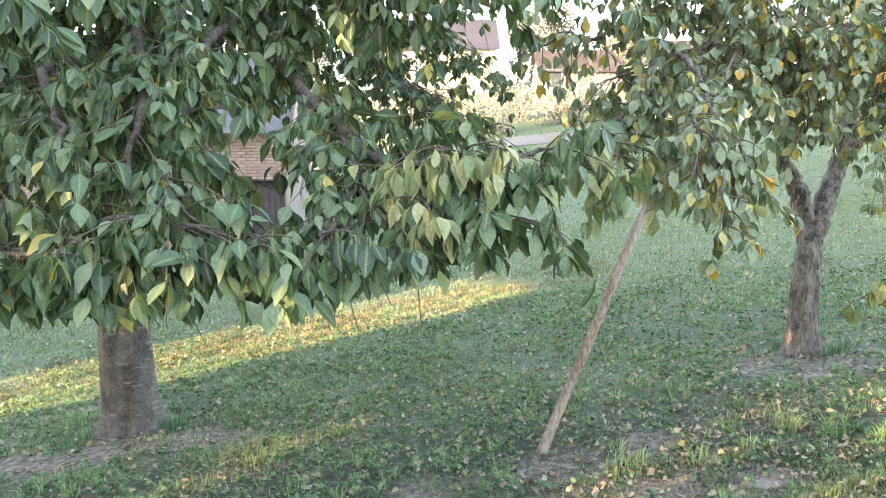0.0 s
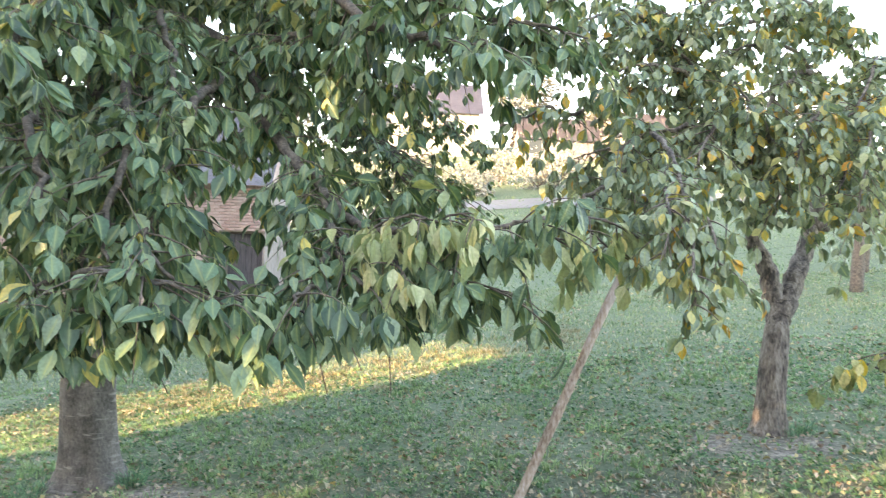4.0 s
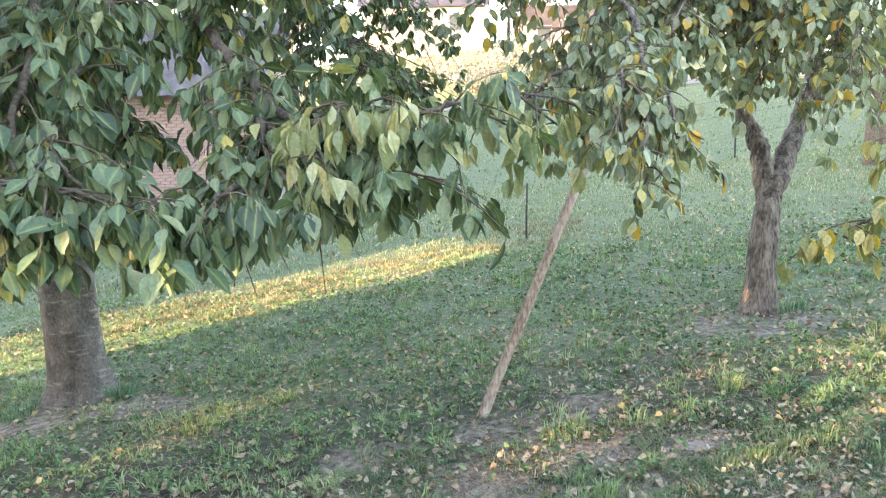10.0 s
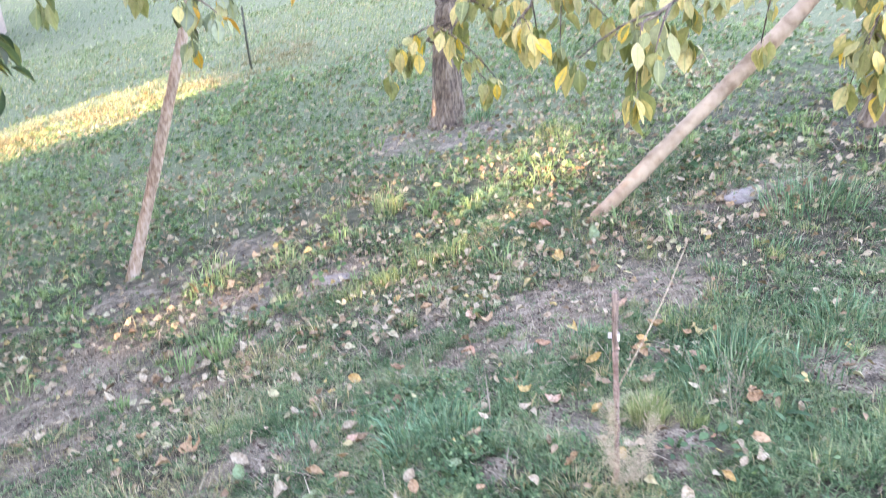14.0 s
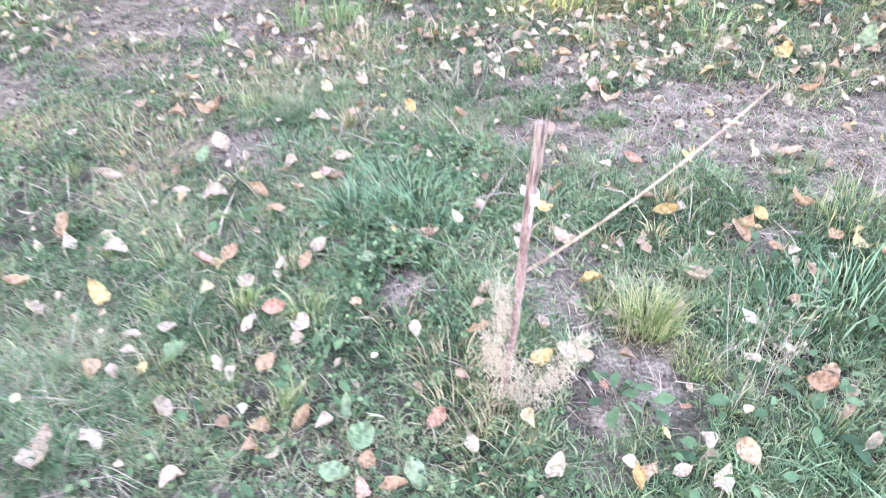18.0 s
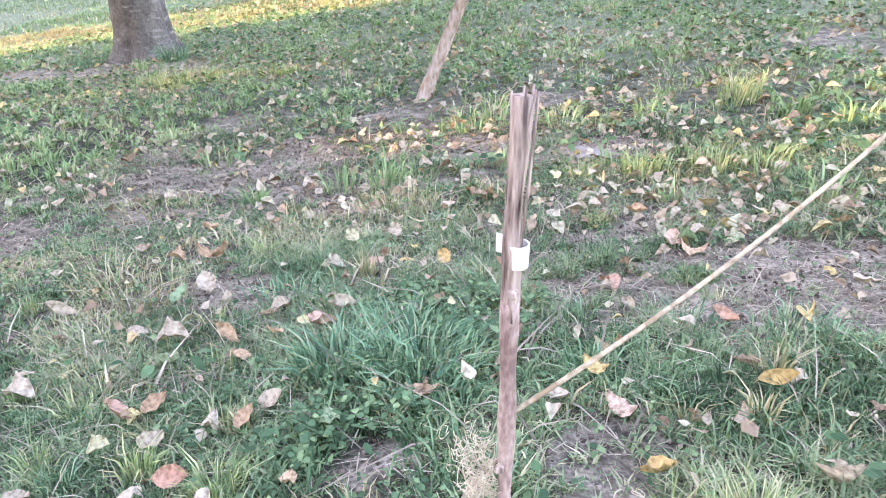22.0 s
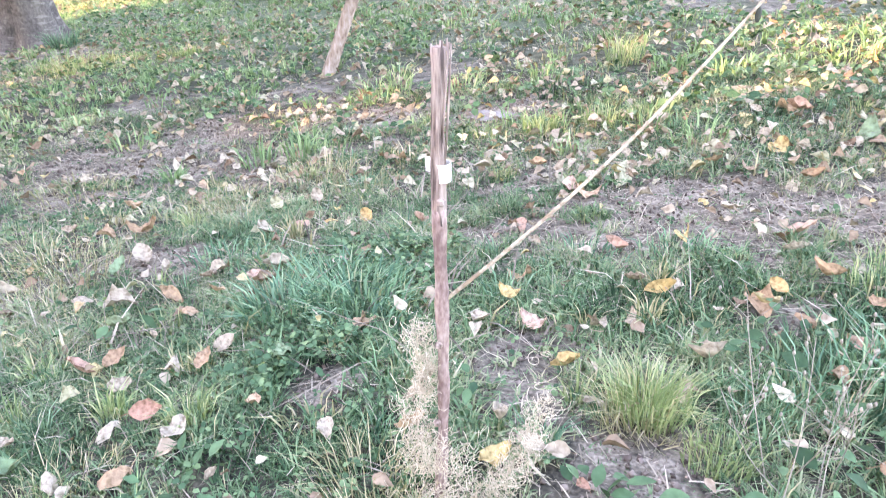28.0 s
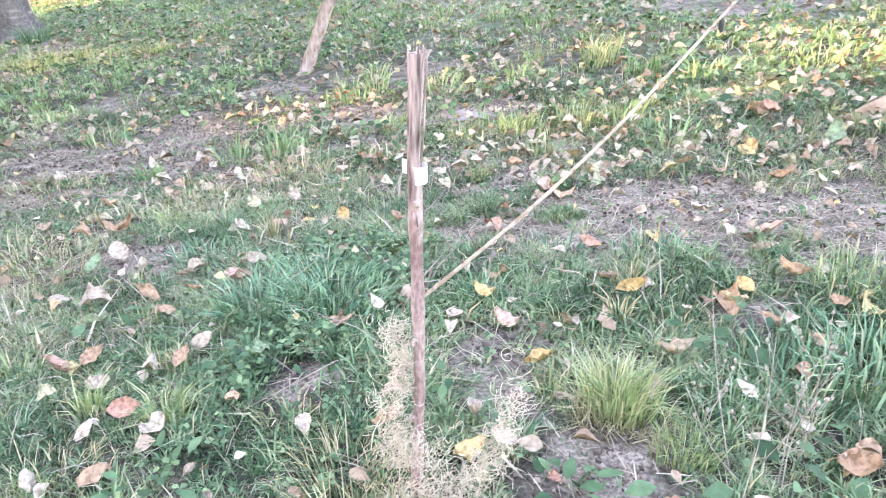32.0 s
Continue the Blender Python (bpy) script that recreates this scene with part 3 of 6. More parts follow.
# ---- trees ----
def trunk_mesh(base, top_points, radius, flare, seed, mat, sides=72, lobes=0.06, ridge=0.0):
    """An uneven trunk with a flared, lobed foot; ridge: the depth of its bark fissures."""
    line = spline([base, *top_points], 36)
    h = np.linalg.norm(line - line[0], axis=1)
    line = np.vstack([line[0] - (line[1] - line[0]) / np.linalg.norm(line[1] - line[0]) * 0.15, line])
    h = np.r_[-0.1, h]
    r = np.interp(h / h[-1], np.linspace(0, 1, len(radius)), radius) + flare * np.exp(-np.maximum(h, 0) / 0.09)
    v, l, s = tube(line, r, sides)
    v = v.reshape(len(line), sides, 3)
    a = np.arange(sides) * 2 * math.pi / sides
    for i in range(len(line)):
        foot = math.exp(-max(h[i], 0) / 0.16)
        k = 1 + lobes * (1 + 1.6 * foot) * np.sin(3 * a + seed + 0.7 * h[i]) + 0.5 * lobes * (1 + 2 * foot) * np.sin(7 * a + 2 * seed - 1.3 * h[i])
        for j in range(sides):
            c, d = math.cos(a[j]), math.sin(a[j])
            n = noise.noise(Vector((4 * c, 4 * d, 9 * h[i] + seed))) * 0.025
            if ridge:
                n += ridge * noise.noise(Vector((9 * c + 0.6 * math.sin(5 * h[i]), 9 * d, 3.5 * h[i])))
            else:
                n += 0.012 * noise.noise(Vector((9 * c, 9 * d, 9 * h[i])))
            k[j] += n
        v[i] = line[i] + (v[i] - line[i]) * k[:, None]
    return big_mesh("trunk", v.reshape(-1, 3), l, s, mat, smooth=True)


class Foliage:
    """Twigs and leaves that grow along limbs."""

    def __init__(self, seed):
        self.rng = np.random.default_rng(seed)
        self.twigs, self.at, self.along, self.normal, self.size = [], [], [], [], []

    def cluster(self, node, out, count, size, hang):
        r = self.rng
        for _ in range(count):
            a = r.uniform(0, 2 * math.pi)
            radial = np.array([math.cos(a), math.sin(a), 0]) + 0.5 * out
            way = radial * r.uniform(0.2, 0.95) + np.array([0, 0, -1]) * r.uniform(0.35, 1.4) * hang + 0.2 * r.normal(size=3)
            way /= np.linalg.norm(way)
            face = radial + np.array([0, 0, 0.8]) + 0.55 * r.normal(size=3)
            s = size * r.uniform(0.62, 1.12)
            self.at.append(node + way * s * 0.22 + 0.01 * r.normal(size=3))
            self.along.append(way)
            self.normal.append(face)
            self.size.append(s)

    def limb(self, points, start, step, twig, per, size, hang=1.0, sag=0.35):
        """Leafy twigs along a limb from the share start of its length on."""
        r = self.rng
        line = spline(points, 8)
        d = np.r_[0, np.cumsum(np.linalg.norm(np.diff(line, axis=0), axis=1))]
        at = d[-1] * start
        while at < d[-1]:
            here = np.array([np.interp(at, d, line[:, k]) for k in range(3)])
            k = min(np.searchsorted(d, at), len(line) - 1)
            fwd = line[k] - line[k - 1]
            fwd /= np.linalg.norm(fwd) + 1e-9
            way = r.normal(size=3) * np.array([1, 1, 0.55]) + 0.6 * fwd
            way /= np.linalg.norm(way)
            length = twig * r.uniform(0.35, 1.1)
            steps = np.linspace(0, 1, 5)[:, None]
            path = here + way * length * steps - np.array([0, 0, 1]) * sag * length * steps**2
            self.twigs.append(tube(path, np.linspace(0.0045, 0.0018, 5), 4))
            for s in (0.3, 0.65, 1.0) if length > 0.14 else (1.0,):
                node = here + way * length * s - np.array([0, 0, 1]) * sag * length * s * s
                self.cluster(node, way, max(2, int(per * (0.55 if s < 1 else 1) * r.uniform(0.6, 1.3))), size, hang)
            at += step * r.uniform(0.6, 1.4)
        tip = line[-1]
        self.cluster(tip, fwd, per, size, hang)

    def thin(self, balls, keep, seed):
        """Thins the leaves in some balls of space (x, y, z, radius) and ends the crown above browsing height."""
        r, at = np.random.default_rng(seed), np.array(self.at)
        ok = np.ones(len(at), bool)
        for x, y, z, radius in balls:
            ok &= (np.linalg.norm(at - np.array([x, y, z]), axis=1) > radius) | (r.random(len(at)) < keep)
        ok &= at[:, 2] > 1.10 + 0.14 * np.clip((at[:, 0] + 1.2) / 0.8, 0, 1) + r.normal(0, 0.025, len(at))
        for values in (self.at, self.along, self.normal, self.size):
            values[:] = [v for v, k in zip(values, ok) if k]

    def arrays(self):
        return np.array(self.at), np.array(self.along), np.array(self.normal), np.array(self.size)


def grow(tree, foliage, templates, mat_joined, mat_single, crown_label, single=None, leaf_label=""):
    """Adds the twigs and the leaves: those for which single() holds (300 at most) one by one, the rest as a crown."""
    at, along, normal, size = foliage.arrays()
    v, l, s = joined(foliage.twigs)
    part_me("twig", big_mesh("twigs", v, l, s, M_TWIG), tree, "thin drooping brown twigs", "stuff")
    pick = np.zeros(len(at), bool)
    if single is not None:
        pick[np.nonzero(single(at))[0][:300]] = True
        meshes = [ribbed(big_mesh("leaf", *t, mat_single, smooth=True), t) for t in templates]
        for i in np.nonzero(pick)[0]:
            x = Vector(along[i]).normalized()
            y = Vector(normal[i]).cross(x).normalized()
            m = Matrix((x, y, x.cross(y))).transposed().to_4x4() @ Matrix.Scale(size[i], 4)
            m.translation = Vector(at[i]) - tree.location
            ob = new("leaf", meshes[i % len(meshes)])
            ob.parent, ob.matrix_basis = tree, m
    rest, chunks = np.nonzero(~pick)[0], []
    for k, t in enumerate(templates):
        w = rest[rest % len(templates) == k]
        chunks.append(scatter(t, at[w], along[w], normal[w], size[w]))
    part_me("crown", ribbed(big_mesh("crown", *joined(chunks), mat_joined, smooth=True), templates[0]), tree, crown_label, "stuff")


def limbs_of(tree, limbs, mat, seed):
    for k, (points, r0, r1) in enumerate(limbs):
        line = spline(points, 7)
        rng = np.random.default_rng(seed + k)
        line[1:-1] += rng.normal(size=(len(line) - 2, 3)) * min(0.01, 0.3 * r0)
        part_me("limb", big_mesh("limb", *tube(line, np.linspace(r0, r1, len(line)), 9, 0.05, k), mat, smooth=True), tree)


def branch(limbs, r0, r1, *points):
    """Adds a limb through some points, with its thickness at the root and at the tip."""
    limbs.append((points, r0, r1))


# the large cherry tree
CHERRY_LIMBS = []
branch(CHERRY_LIMBS, 0.03, 0.006, (-2.96, 1.05, 2.87), (-3.29, 0.66, 2.97), (-3.57, 0.45, 2.88), (-3.75, 0.22, 2.66))
branch(CHERRY_LIMBS, 0.03, 0.006, (-3.14, 2.08, 3.13), (-2.35, 1.29, 3.27), (-1.91, 0.98, 3.14), (-1.55, 0.66, 2.94))
branch(CHERRY_LIMBS, 0.02, 0.005, (-3.24, 0.23, 2.73), (-3.24, -0.17, 2.7), (-3.35, -0.39, 2.56), (-3.43, -0.52, 2.27))
branch(CHERRY_LIMBS, 0.03, 0.006, (-3.14, 2.08, 3.13), (-2.92, 1.09, 3.28), (-2.86, 0.26, 2.98), (-2.87, -0.17, 2.73))
branch(CHERRY_LIMBS, 0.045, 0.005, (-3.14, 2.04, 2.68), (-2.35, 1.26, 3.0), (-1.66, 0.42, 2.58), (-1.35, -0.14, 2.09), (-1.04, -0.57, 1.8), (-0.8, -0.89, 1.61), (-0.56, -1.09, 1.61), (-0.34, -1.19, 1.62), (-0.14, -1.18, 1.67))
branch(CHERRY_LIMBS, 0.011, 0.003, (-0.8, -0.89, 1.61), (-0.62, -1.1, 1.48), (-0.4, -1.21, 1.43), (-0.19, -1.21, 1.38))
branch(CHERRY_LIMBS, 0.015, 0.004, (-1.04, -0.57, 1.8), (-0.91, -1.0, 1.52), (-0.78, -1.21, 1.39), (-0.66, -1.27, 1.32))
branch(CHERRY_LIMBS, 0.018, 0.004, (-1.04, -0.57, 1.8), (-0.94, -0.89, 1.59), (-0.97, -1.21, 1.39), (-1.02, -1.32, 1.34), (-0.97, -1.38, 1.28))
branch(CHERRY_LIMBS, 0.02, 0.004, (-2.86, -0.5, 1.51), (-2.39, -1.12, 1.32), (-2.1, -1.32, 1.29), (-1.86, -1.41, 1.39), (-1.62, -1.46, 1.42), (-1.38, -1.47, 1.37), (-1.21, -1.42, 1.3))
branch(CHERRY_LIMBS, 0.012, 0.004, (-2.48, -1.13, 1.18), (-2.18, -1.33, 1.25), (-1.98, -1.42, 1.3), (-1.84, -1.47, 1.31))
branch(CHERRY_LIMBS, 0.04, 0.006, (-3.1, 1.92, 2.48), (-2.77, 0.4, 2.38), (-2.35, -0.65, 2.02), (-2.09, -1.08, 1.75), (-1.97, -1.25, 1.55))
branch(CHERRY_LIMBS, 0.04, 0.006, (-3.1, 1.93, 2.66), (-2.39, 0.63, 2.7), (-2.02, -0.42, 2.24), (-1.79, -0.96, 1.91), (-1.78, -1.19, 1.63), (-1.72, -1.31, 1.44))
branch(CHERRY_LIMBS, 0.03, 0.006, (-1.66, 0.42, 2.58), (-1.67, -0.32, 2.26), (-1.67, -0.75, 1.96), (-1.64, -1.08, 1.7), (-1.59, -1.3, 1.52))
branch(CHERRY_LIMBS, 0.03, 0.006, (-2.35, 1.26, 3.0), (-2.1, 0.24, 2.79), (-1.8, -0.41, 2.35), (-1.75, -0.75, 2.01))
branch(CHERRY_LIMBS, 0.025, 0.006, (-1.66, 0.42, 2.58), (-1.23, -0.08, 2.64), (-0.96, -0.4, 2.48), (-0.79, -0.52, 2.3))
branch(CHERRY_LIMBS, 0.05, 0.008, (-3.14, 2.08, 3.13), (-1.94, 1.11, 3.43), (-1.25, 0.06, 2.97), (-0.84, -0.59, 2.58), (-0.53, -0.8, 2.45), (-0.3, -0.91, 2.43))
branch(CHERRY_LIMBS, 0.02, 0.005, (-1.25, 0.06, 2.97), (-0.7, -0.16, 2.87), (-0.3, -0.27, 2.73), (0.03, -0.28, 2.69), (0.26, -0.28, 2.64))
branch(CHERRY_LIMBS, 0.02, 0.005, (-1.25, 0.06, 2.97), (-0.81, -0.13, 3.1), (-0.36, -0.24, 3.03), (0.09, -0.25, 2.95))
branch(CHERRY_LIMBS, 0.05, 0.006, (-3.14, 2.08, 3.13), (-2.68, 0.9, 3.39), (-2.29, -0.36, 2.83), (-2.15, -1.11, 2.41), (-2.03, -1.44, 2.13))
branch(CHERRY_LIMBS, 0.012, 0.004, (-2.48, -1.12, 1.27), (-2.11, -1.38, 1.28), (-1.86, -1.48, 1.27), (-1.66, -1.48, 1.29), (-1.49, -1.42, 1.3))
branch(CHERRY_LIMBS, 0.01, 0.003, (-1.59, -1.3, 1.52), (-1.51, -1.36, 1.44), (-1.35, -1.37, 1.34), (-1.19, -1.32, 1.32))
branch(CHERRY_LIMBS, 0.03, 0.006, (-3.1, 1.92, 2.48), (-2.7, 1.18, 2.14), (-2.25, 0.54, 1.84), (-1.85, 0.11, 1.59))
branch(CHERRY_LIMBS, 0.03, 0.006, (-3.1, 1.93, 2.66), (-2.96, 0.97, 2.12), (-2.77, 0.33, 1.72), (-2.63, -0.11, 1.41), (-2.5, -0.33, 1.19))
branch(CHERRY_LIMBS, 0.03, 0.006, (-3.1, 1.93, 2.66), (-2.47, 0.77, 2.1), (-2.26, 0.12, 1.66), (-2.11, -0.21, 1.36))
branch(CHERRY_LIMBS, 0.03, 0.006, (-3.14, 2.06, 2.95), (-2.54, 1.44, 2.73), (-2.28, 1.0, 2.38), (-2.18, 0.77, 2.06))
branch(CHERRY_LIMBS, 0.03, 0.006, (-3.14, 2.06, 2.95), (-3.15, 1.44, 2.77), (-3.3, 1.01, 2.49), (-3.33, 0.77, 2.1), (-3.18, 0.53, 1.73))
branch(CHERRY_LIMBS, 0.03, 0.006, (-3.14, 2.08, 3.13), (-3.13, 1.26, 3.0), (-3.33, 0.84, 2.78), (-3.43, 0.59, 2.35))
branch(CHERRY_LIMBS, 0.03, 0.006, (-2.35, 1.26, 3.0), (-1.96, 1.25, 2.84), (-1.64, 1.01, 2.49), (-1.54, 0.88, 2.18))
branch(CHERRY_LIMBS, 0.03, 0.006, (-1.94, 1.11, 3.43), (-1.62, 0.67, 3.04), (-1.43, 0.32, 2.66), (-1.28, 0.19, 2.35))
branch(CHERRY_LIMBS, 0.015, 0.004, (-3.09, -0.4, 1.51), (-2.85, -0.92, 1.3), (-2.52, -1.23, 1.22), (-2.35, -1.34, 1.17))
branch(CHERRY_LIMBS, 0.03, 0.005, (-2.96, 1.05, 2.87), (-3.24, 0.23, 2.73), (-3.27, -0.22, 2.27), (-3.19, -0.46, 1.91), (-3.06, -0.59, 1.59))
branch(CHERRY_LIMBS, 0.02, 0.005, (-3.24, 0.23, 2.73), (-2.75, -0.42, 2.29), (-2.49, -0.75, 1.96), (-2.33, -0.98, 1.68), (-2.3, -1.1, 1.48))
branch(CHERRY_LIMBS, 0.05, 0.008, (-3.19, 2.17, 2.97), (-3.54, 1.68, 3.11), (-3.64, 1.22, 2.53), (-3.75, 0.98, 2.19))
CHERRY_BACK_LIMBS = []
branch(CHERRY_BACK_LIMBS, 0.06, 0.008, (-3.19, 2.18, 3.06), (-2.24, 2.21, 3.43), (-1.57, 1.97, 2.97), (-1.32, 1.72, 2.58), (-0.92, 1.6, 2.31), (-0.59, 1.57, 2.06), (-0.3, 1.45, 1.86))
branch(CHERRY_BACK_LIMBS, 0.025, 0.005, (-1.57, 1.97, 2.97), (-1.01, 1.64, 2.73), (-0.63, 1.52, 2.59), (-0.34, 1.5, 2.38))
branch(CHERRY_BACK_LIMBS, 0.02, 0.005, (-1.32, 1.72, 2.58), (-1.18, 1.58, 2.18), (-0.97, 1.56, 1.93), (-0.67, 1.44, 1.8))
branch(CHERRY_BACK_LIMBS, 0.03, 0.005, (-2.24, 2.21, 3.43), (-1.15, 1.8, 3.35), (-0.55, 1.58, 3.12), (-0.3, 1.45, 2.89))
branch(CHERRY_BACK_LIMBS, 0.04, 0.006, (-3.19, 2.14, 2.7), (-3.67, 2.21, 2.44), (-4.05, 2.17, 2.06), (-4.23, 2.15, 1.88))
branch(CHERRY_BACK_LIMBS, 0.02, 0.005, (-2.24, 2.21, 3.43), (-1.94, 2.05, 2.77), (-1.74, 1.91, 2.39))
branch(CHERRY_BACK_LIMBS, 0.05, 0.006, (-3.19, 2.18, 3.06), (-3.95, 2.31, 3.36), (-4.83, 2.48, 3.13), (-5.68, 2.54, 2.67), (-6.08, 2.49, 2.23))
branch(CHERRY_BACK_LIMBS, 0.03, 0.006, (-3.95, 2.31, 3.36), (-4.3, 2.14, 3.67), (-5.02, 2.14, 3.67), (-5.65, 2.09, 3.22))
branch(CHERRY_BACK_LIMBS, 0.02, 0.005, (-3.67, 2.21, 2.44), (-4.21, 2.0, 2.36), (-4.61, 1.77, 2.03), (-4.85, 1.53, 1.68))
branch(CHERRY_BACK_LIMBS, 0.04, 0.006, (-3.14, 2.08, 3.13), (-2.62, 2.17, 3.94), (-1.72, 1.97, 3.95), (-0.92, 1.73, 3.65), (-0.42, 1.5, 3.34))
branch(CHERRY_BACK_LIMBS, 0.02, 0.005, (-1.57, 1.97, 2.97), (-1.33, 1.54, 2.75), (-1.1, 1.2, 2.41), (-0.81, 0.97, 2.08), (-0.55, 0.84, 1.82))
c_base = place_on(-2.86, 1.36)
cherry = empty("cherry_tree", c_base, "large cherry tree with grey trunk and long hanging green leaves", "tree")
part_me("trunk", trunk_mesh((-2.86, 1.36, c_base.z), [(-2.91, 1.37, 0.3), (-2.93, 1.42, 1.1), (-2.95, 1.5, 2.0), (-2.9, 1.6, 3.0)], [0.198, 0.182, 0.178, 0.17, 0.13], 0.095, 1.3, M_BARK_SMOOTH), cherry, "thick grey-brown trunk with horizontal bark marks")
limbs_of(cherry, CHERRY_LIMBS + CHERRY_BACK_LIMBS, M_LIMB, 10)
fol = Foliage(3)
for k, (pts, r0, r1) in enumerate(CHERRY_LIMBS):
    fol.limb(pts, 0.42 if r0 > 0.035 else (0.2 if r0 > 0.022 else 0.03), 0.037, 0.32, 8, 0.112, hang=1.25)
fol.thin([(-1.41, -1.17, 1.84, 0.1), (-1.28, -1.34, 1.59, 0.12), (-1.38, -0.89, 1.61, 0.15), (-1.55, -0.66, 1.9, 0.12), (-1.61, -0.08, 1.68, 0.22), (-1.15, 0.18, 2.19, 0.15), (-0.95, -0.9, 1.97, 0.26), (-1.25, -0.5, 2.2, 0.26), (-1.62, -0.6, 1.62, 0.2)], 0.4, 5)
grow(cherry, fol, CHERRY_LEAVES, M_CHERRY, M_CHERRY_ONE, "crown of long hanging green leaves, some turning yellow", lambda at: at[:, 1] < -0.9)
fol = Foliage(4)
for pts, r0, r1 in CHERRY_BACK_LIMBS:
    fol.limb(pts, 0.3, 0.022, 0.5, 9, 0.078, hang=0.9)
at, along, normal, size = fol.arrays()
part_me("twig", big_mesh("twigs", *joined(fol.twigs), M_TWIG), cherry, "", "stuff")
part_me("crown", ribbed(big_mesh("crown", *scatter(CHERRY_LEAVES[0], at, along, normal, size), M_CHERRY, smooth=True), CHERRY_LEAVES[0]), cherry, "far side of the crown, dark small-looking leaves", "stuff")

# the top of the crown, over the view, added to shade leaves and ground
CHERRY_TOP = []
branch(CHERRY_TOP, 0.06, 0.01, (-2.9, 1.6, 3.0), (-2.6, 1.0, 3.9), (-2.2, 0.2, 4.1), (-1.9, -0.6, 3.9))
branch(CHERRY_TOP, 0.06, 0.01, (-2.9, 1.6, 3.0), (-3.4, 0.9, 3.9), (-3.8, 0.0, 4.0), (-4.0, -0.8, 3.7))
branch(CHERRY_TOP, 0.06, 0.01, (-2.9, 1.6, 3.0), (-2.2, 1.5, 4.1), (-1.4, 1.0, 4.3), (-0.8, 0.5, 4.1))
branch(CHERRY_TOP, 0.06, 0.01, (-2.9, 1.6, 3.0), (-3.6, 1.8, 4.0), (-4.4, 1.6, 4.3), (-5.1, 1.2, 4.0))
branch(CHERRY_TOP, 0.06, 0.01, (-2.9, 1.6, 3.0), (-2.9, 1.4, 4.3), (-2.8, 0.6, 4.8), (-2.9, -0.2, 4.7))
branch(CHERRY_TOP, 0.05, 0.01, (-2.9, 1.6, 3.0), (-2.7, 2.2, 4.2), (-2.4, 2.8, 4.4), (-2.2, 3.4, 4.1))
branch(CHERRY_TOP, 0.05, 0.01, (-2.9, 1.6, 3.0), (-3.3, 0.8, 3.6), (-3.2, -0.4, 3.7), (-3.0, -1.2, 3.4))
branch(CHERRY_TOP, 0.05, 0.01, (-2.9, 1.6, 3.0), (-2.3, 0.9, 3.7), (-1.5, -0.2, 3.7), (-1.1, -0.9, 3.5))
limbs_of(cherry, CHERRY_TOP, M_LIMB, 80)
fol = Foliage(14)
for pts, r0, r1 in CHERRY_TOP:
    fol.limb(pts, 0.3, 0.055, 0.55, 9, 0.14)
at, along, normal, size = fol.arrays()
part_me("twig", big_mesh("twigs", *joined(fol.twigs), M_TWIG), cherry, "", "stuff")
part_me("crown", big_mesh("crown", *scatter(CHERRY_LEAVES[2], at, along, normal, size), M_CHERRY, smooth=True), cherry, "dense green top of the crown, unseen, added for its shade", "stuff")

PALE_SPRAYS = []
branch(PALE_SPRAYS, 0.008, 0.003, (-0.34, -1.19, 1.62), (-0.13, -1.13, 1.67), (0.09, -0.93, 1.71), (0.32, -0.78, 1.68), (0.46, -0.69, 1.62))
branch(PALE_SPRAYS, 0.006, 0.003, (-0.13, -1.13, 1.67), (-0.0, -1.04, 1.61), (0.14, -0.9, 1.54))
branch(PALE_SPRAYS, 0.006, 0.003, (0.09, -0.93, 1.71), (0.27, -0.79, 1.59), (0.42, -0.7, 1.51))
branch(PALE_SPRAYS, 0.012, 0.003, (-3.25, -0.99, 2.62), (-2.46, -1.61, 2.4), (-2.01, -2.04, 2.19), (-1.84, -2.14, 2.12))
branch(PALE_SPRAYS, 0.007, 0.003, (-0.80, -0.95, 1.60), (-0.62, -1.25, 1.67), (-0.50, -1.42, 1.65))
branch(PALE_SPRAYS, 0.006, 0.003, (-0.56, -1.09, 1.61), (-0.44, -1.30, 1.68), (-0.35, -1.42, 1.66))
branch(PALE_SPRAYS, 0.006, 0.003, (-0.80, -0.89, 1.61), (-0.66, -1.25, 1.50), (-0.60, -1.42, 1.43))
limbs_of(cherry, PALE_SPRAYS, M_LIMB, 30)
fol = Foliage(6)
for pts, r0, r1 in PALE_SPRAYS:
    fol.limb(pts, 0.3, 0.06, 0.16, 6, 0.10, hang=1.8)
at, along, normal, size = fol.arrays()
part_me("twig", big_mesh("twigs", *joined(fol.twigs), M_TWIG), cherry, "", "stuff")
gold = at[:, 0] < -1.2
for pick, mat, words in ((~gold, M_PALE, "spray of large pale yellow-green hanging leaves"), (gold, M_GOLD, "spray of golden yellow leaves close by")):
    part_me("leaf_spray", ribbed(big_mesh("leaf_spray", *scatter(CHERRY_LEAVES[1], at[pick], along[pick], normal[pick], size[pick]), mat, smooth=True), CHERRY_LEAVES[1]), cherry, words, "stuff")

# the forked pear tree
PEAR_LIMBS = []
branch(PEAR_LIMBS, 0.088, 0.022, (2.23, 1.54, 1.0), (2.22, 1.72, 1.38), (2.13, 1.84, 1.71), (2.12, 1.77, 2.08), (1.9, 1.6, 2.39), (1.57, 1.43, 2.65))
branch(PEAR_LIMBS, 0.092, 0.027, (2.24, 1.55, 1.04), (2.44, 1.76, 1.36), (2.69, 1.99, 1.73), (2.81, 2.1, 2.28), (3.01, 2.24, 2.71), (3.26, 2.39, 3.2))
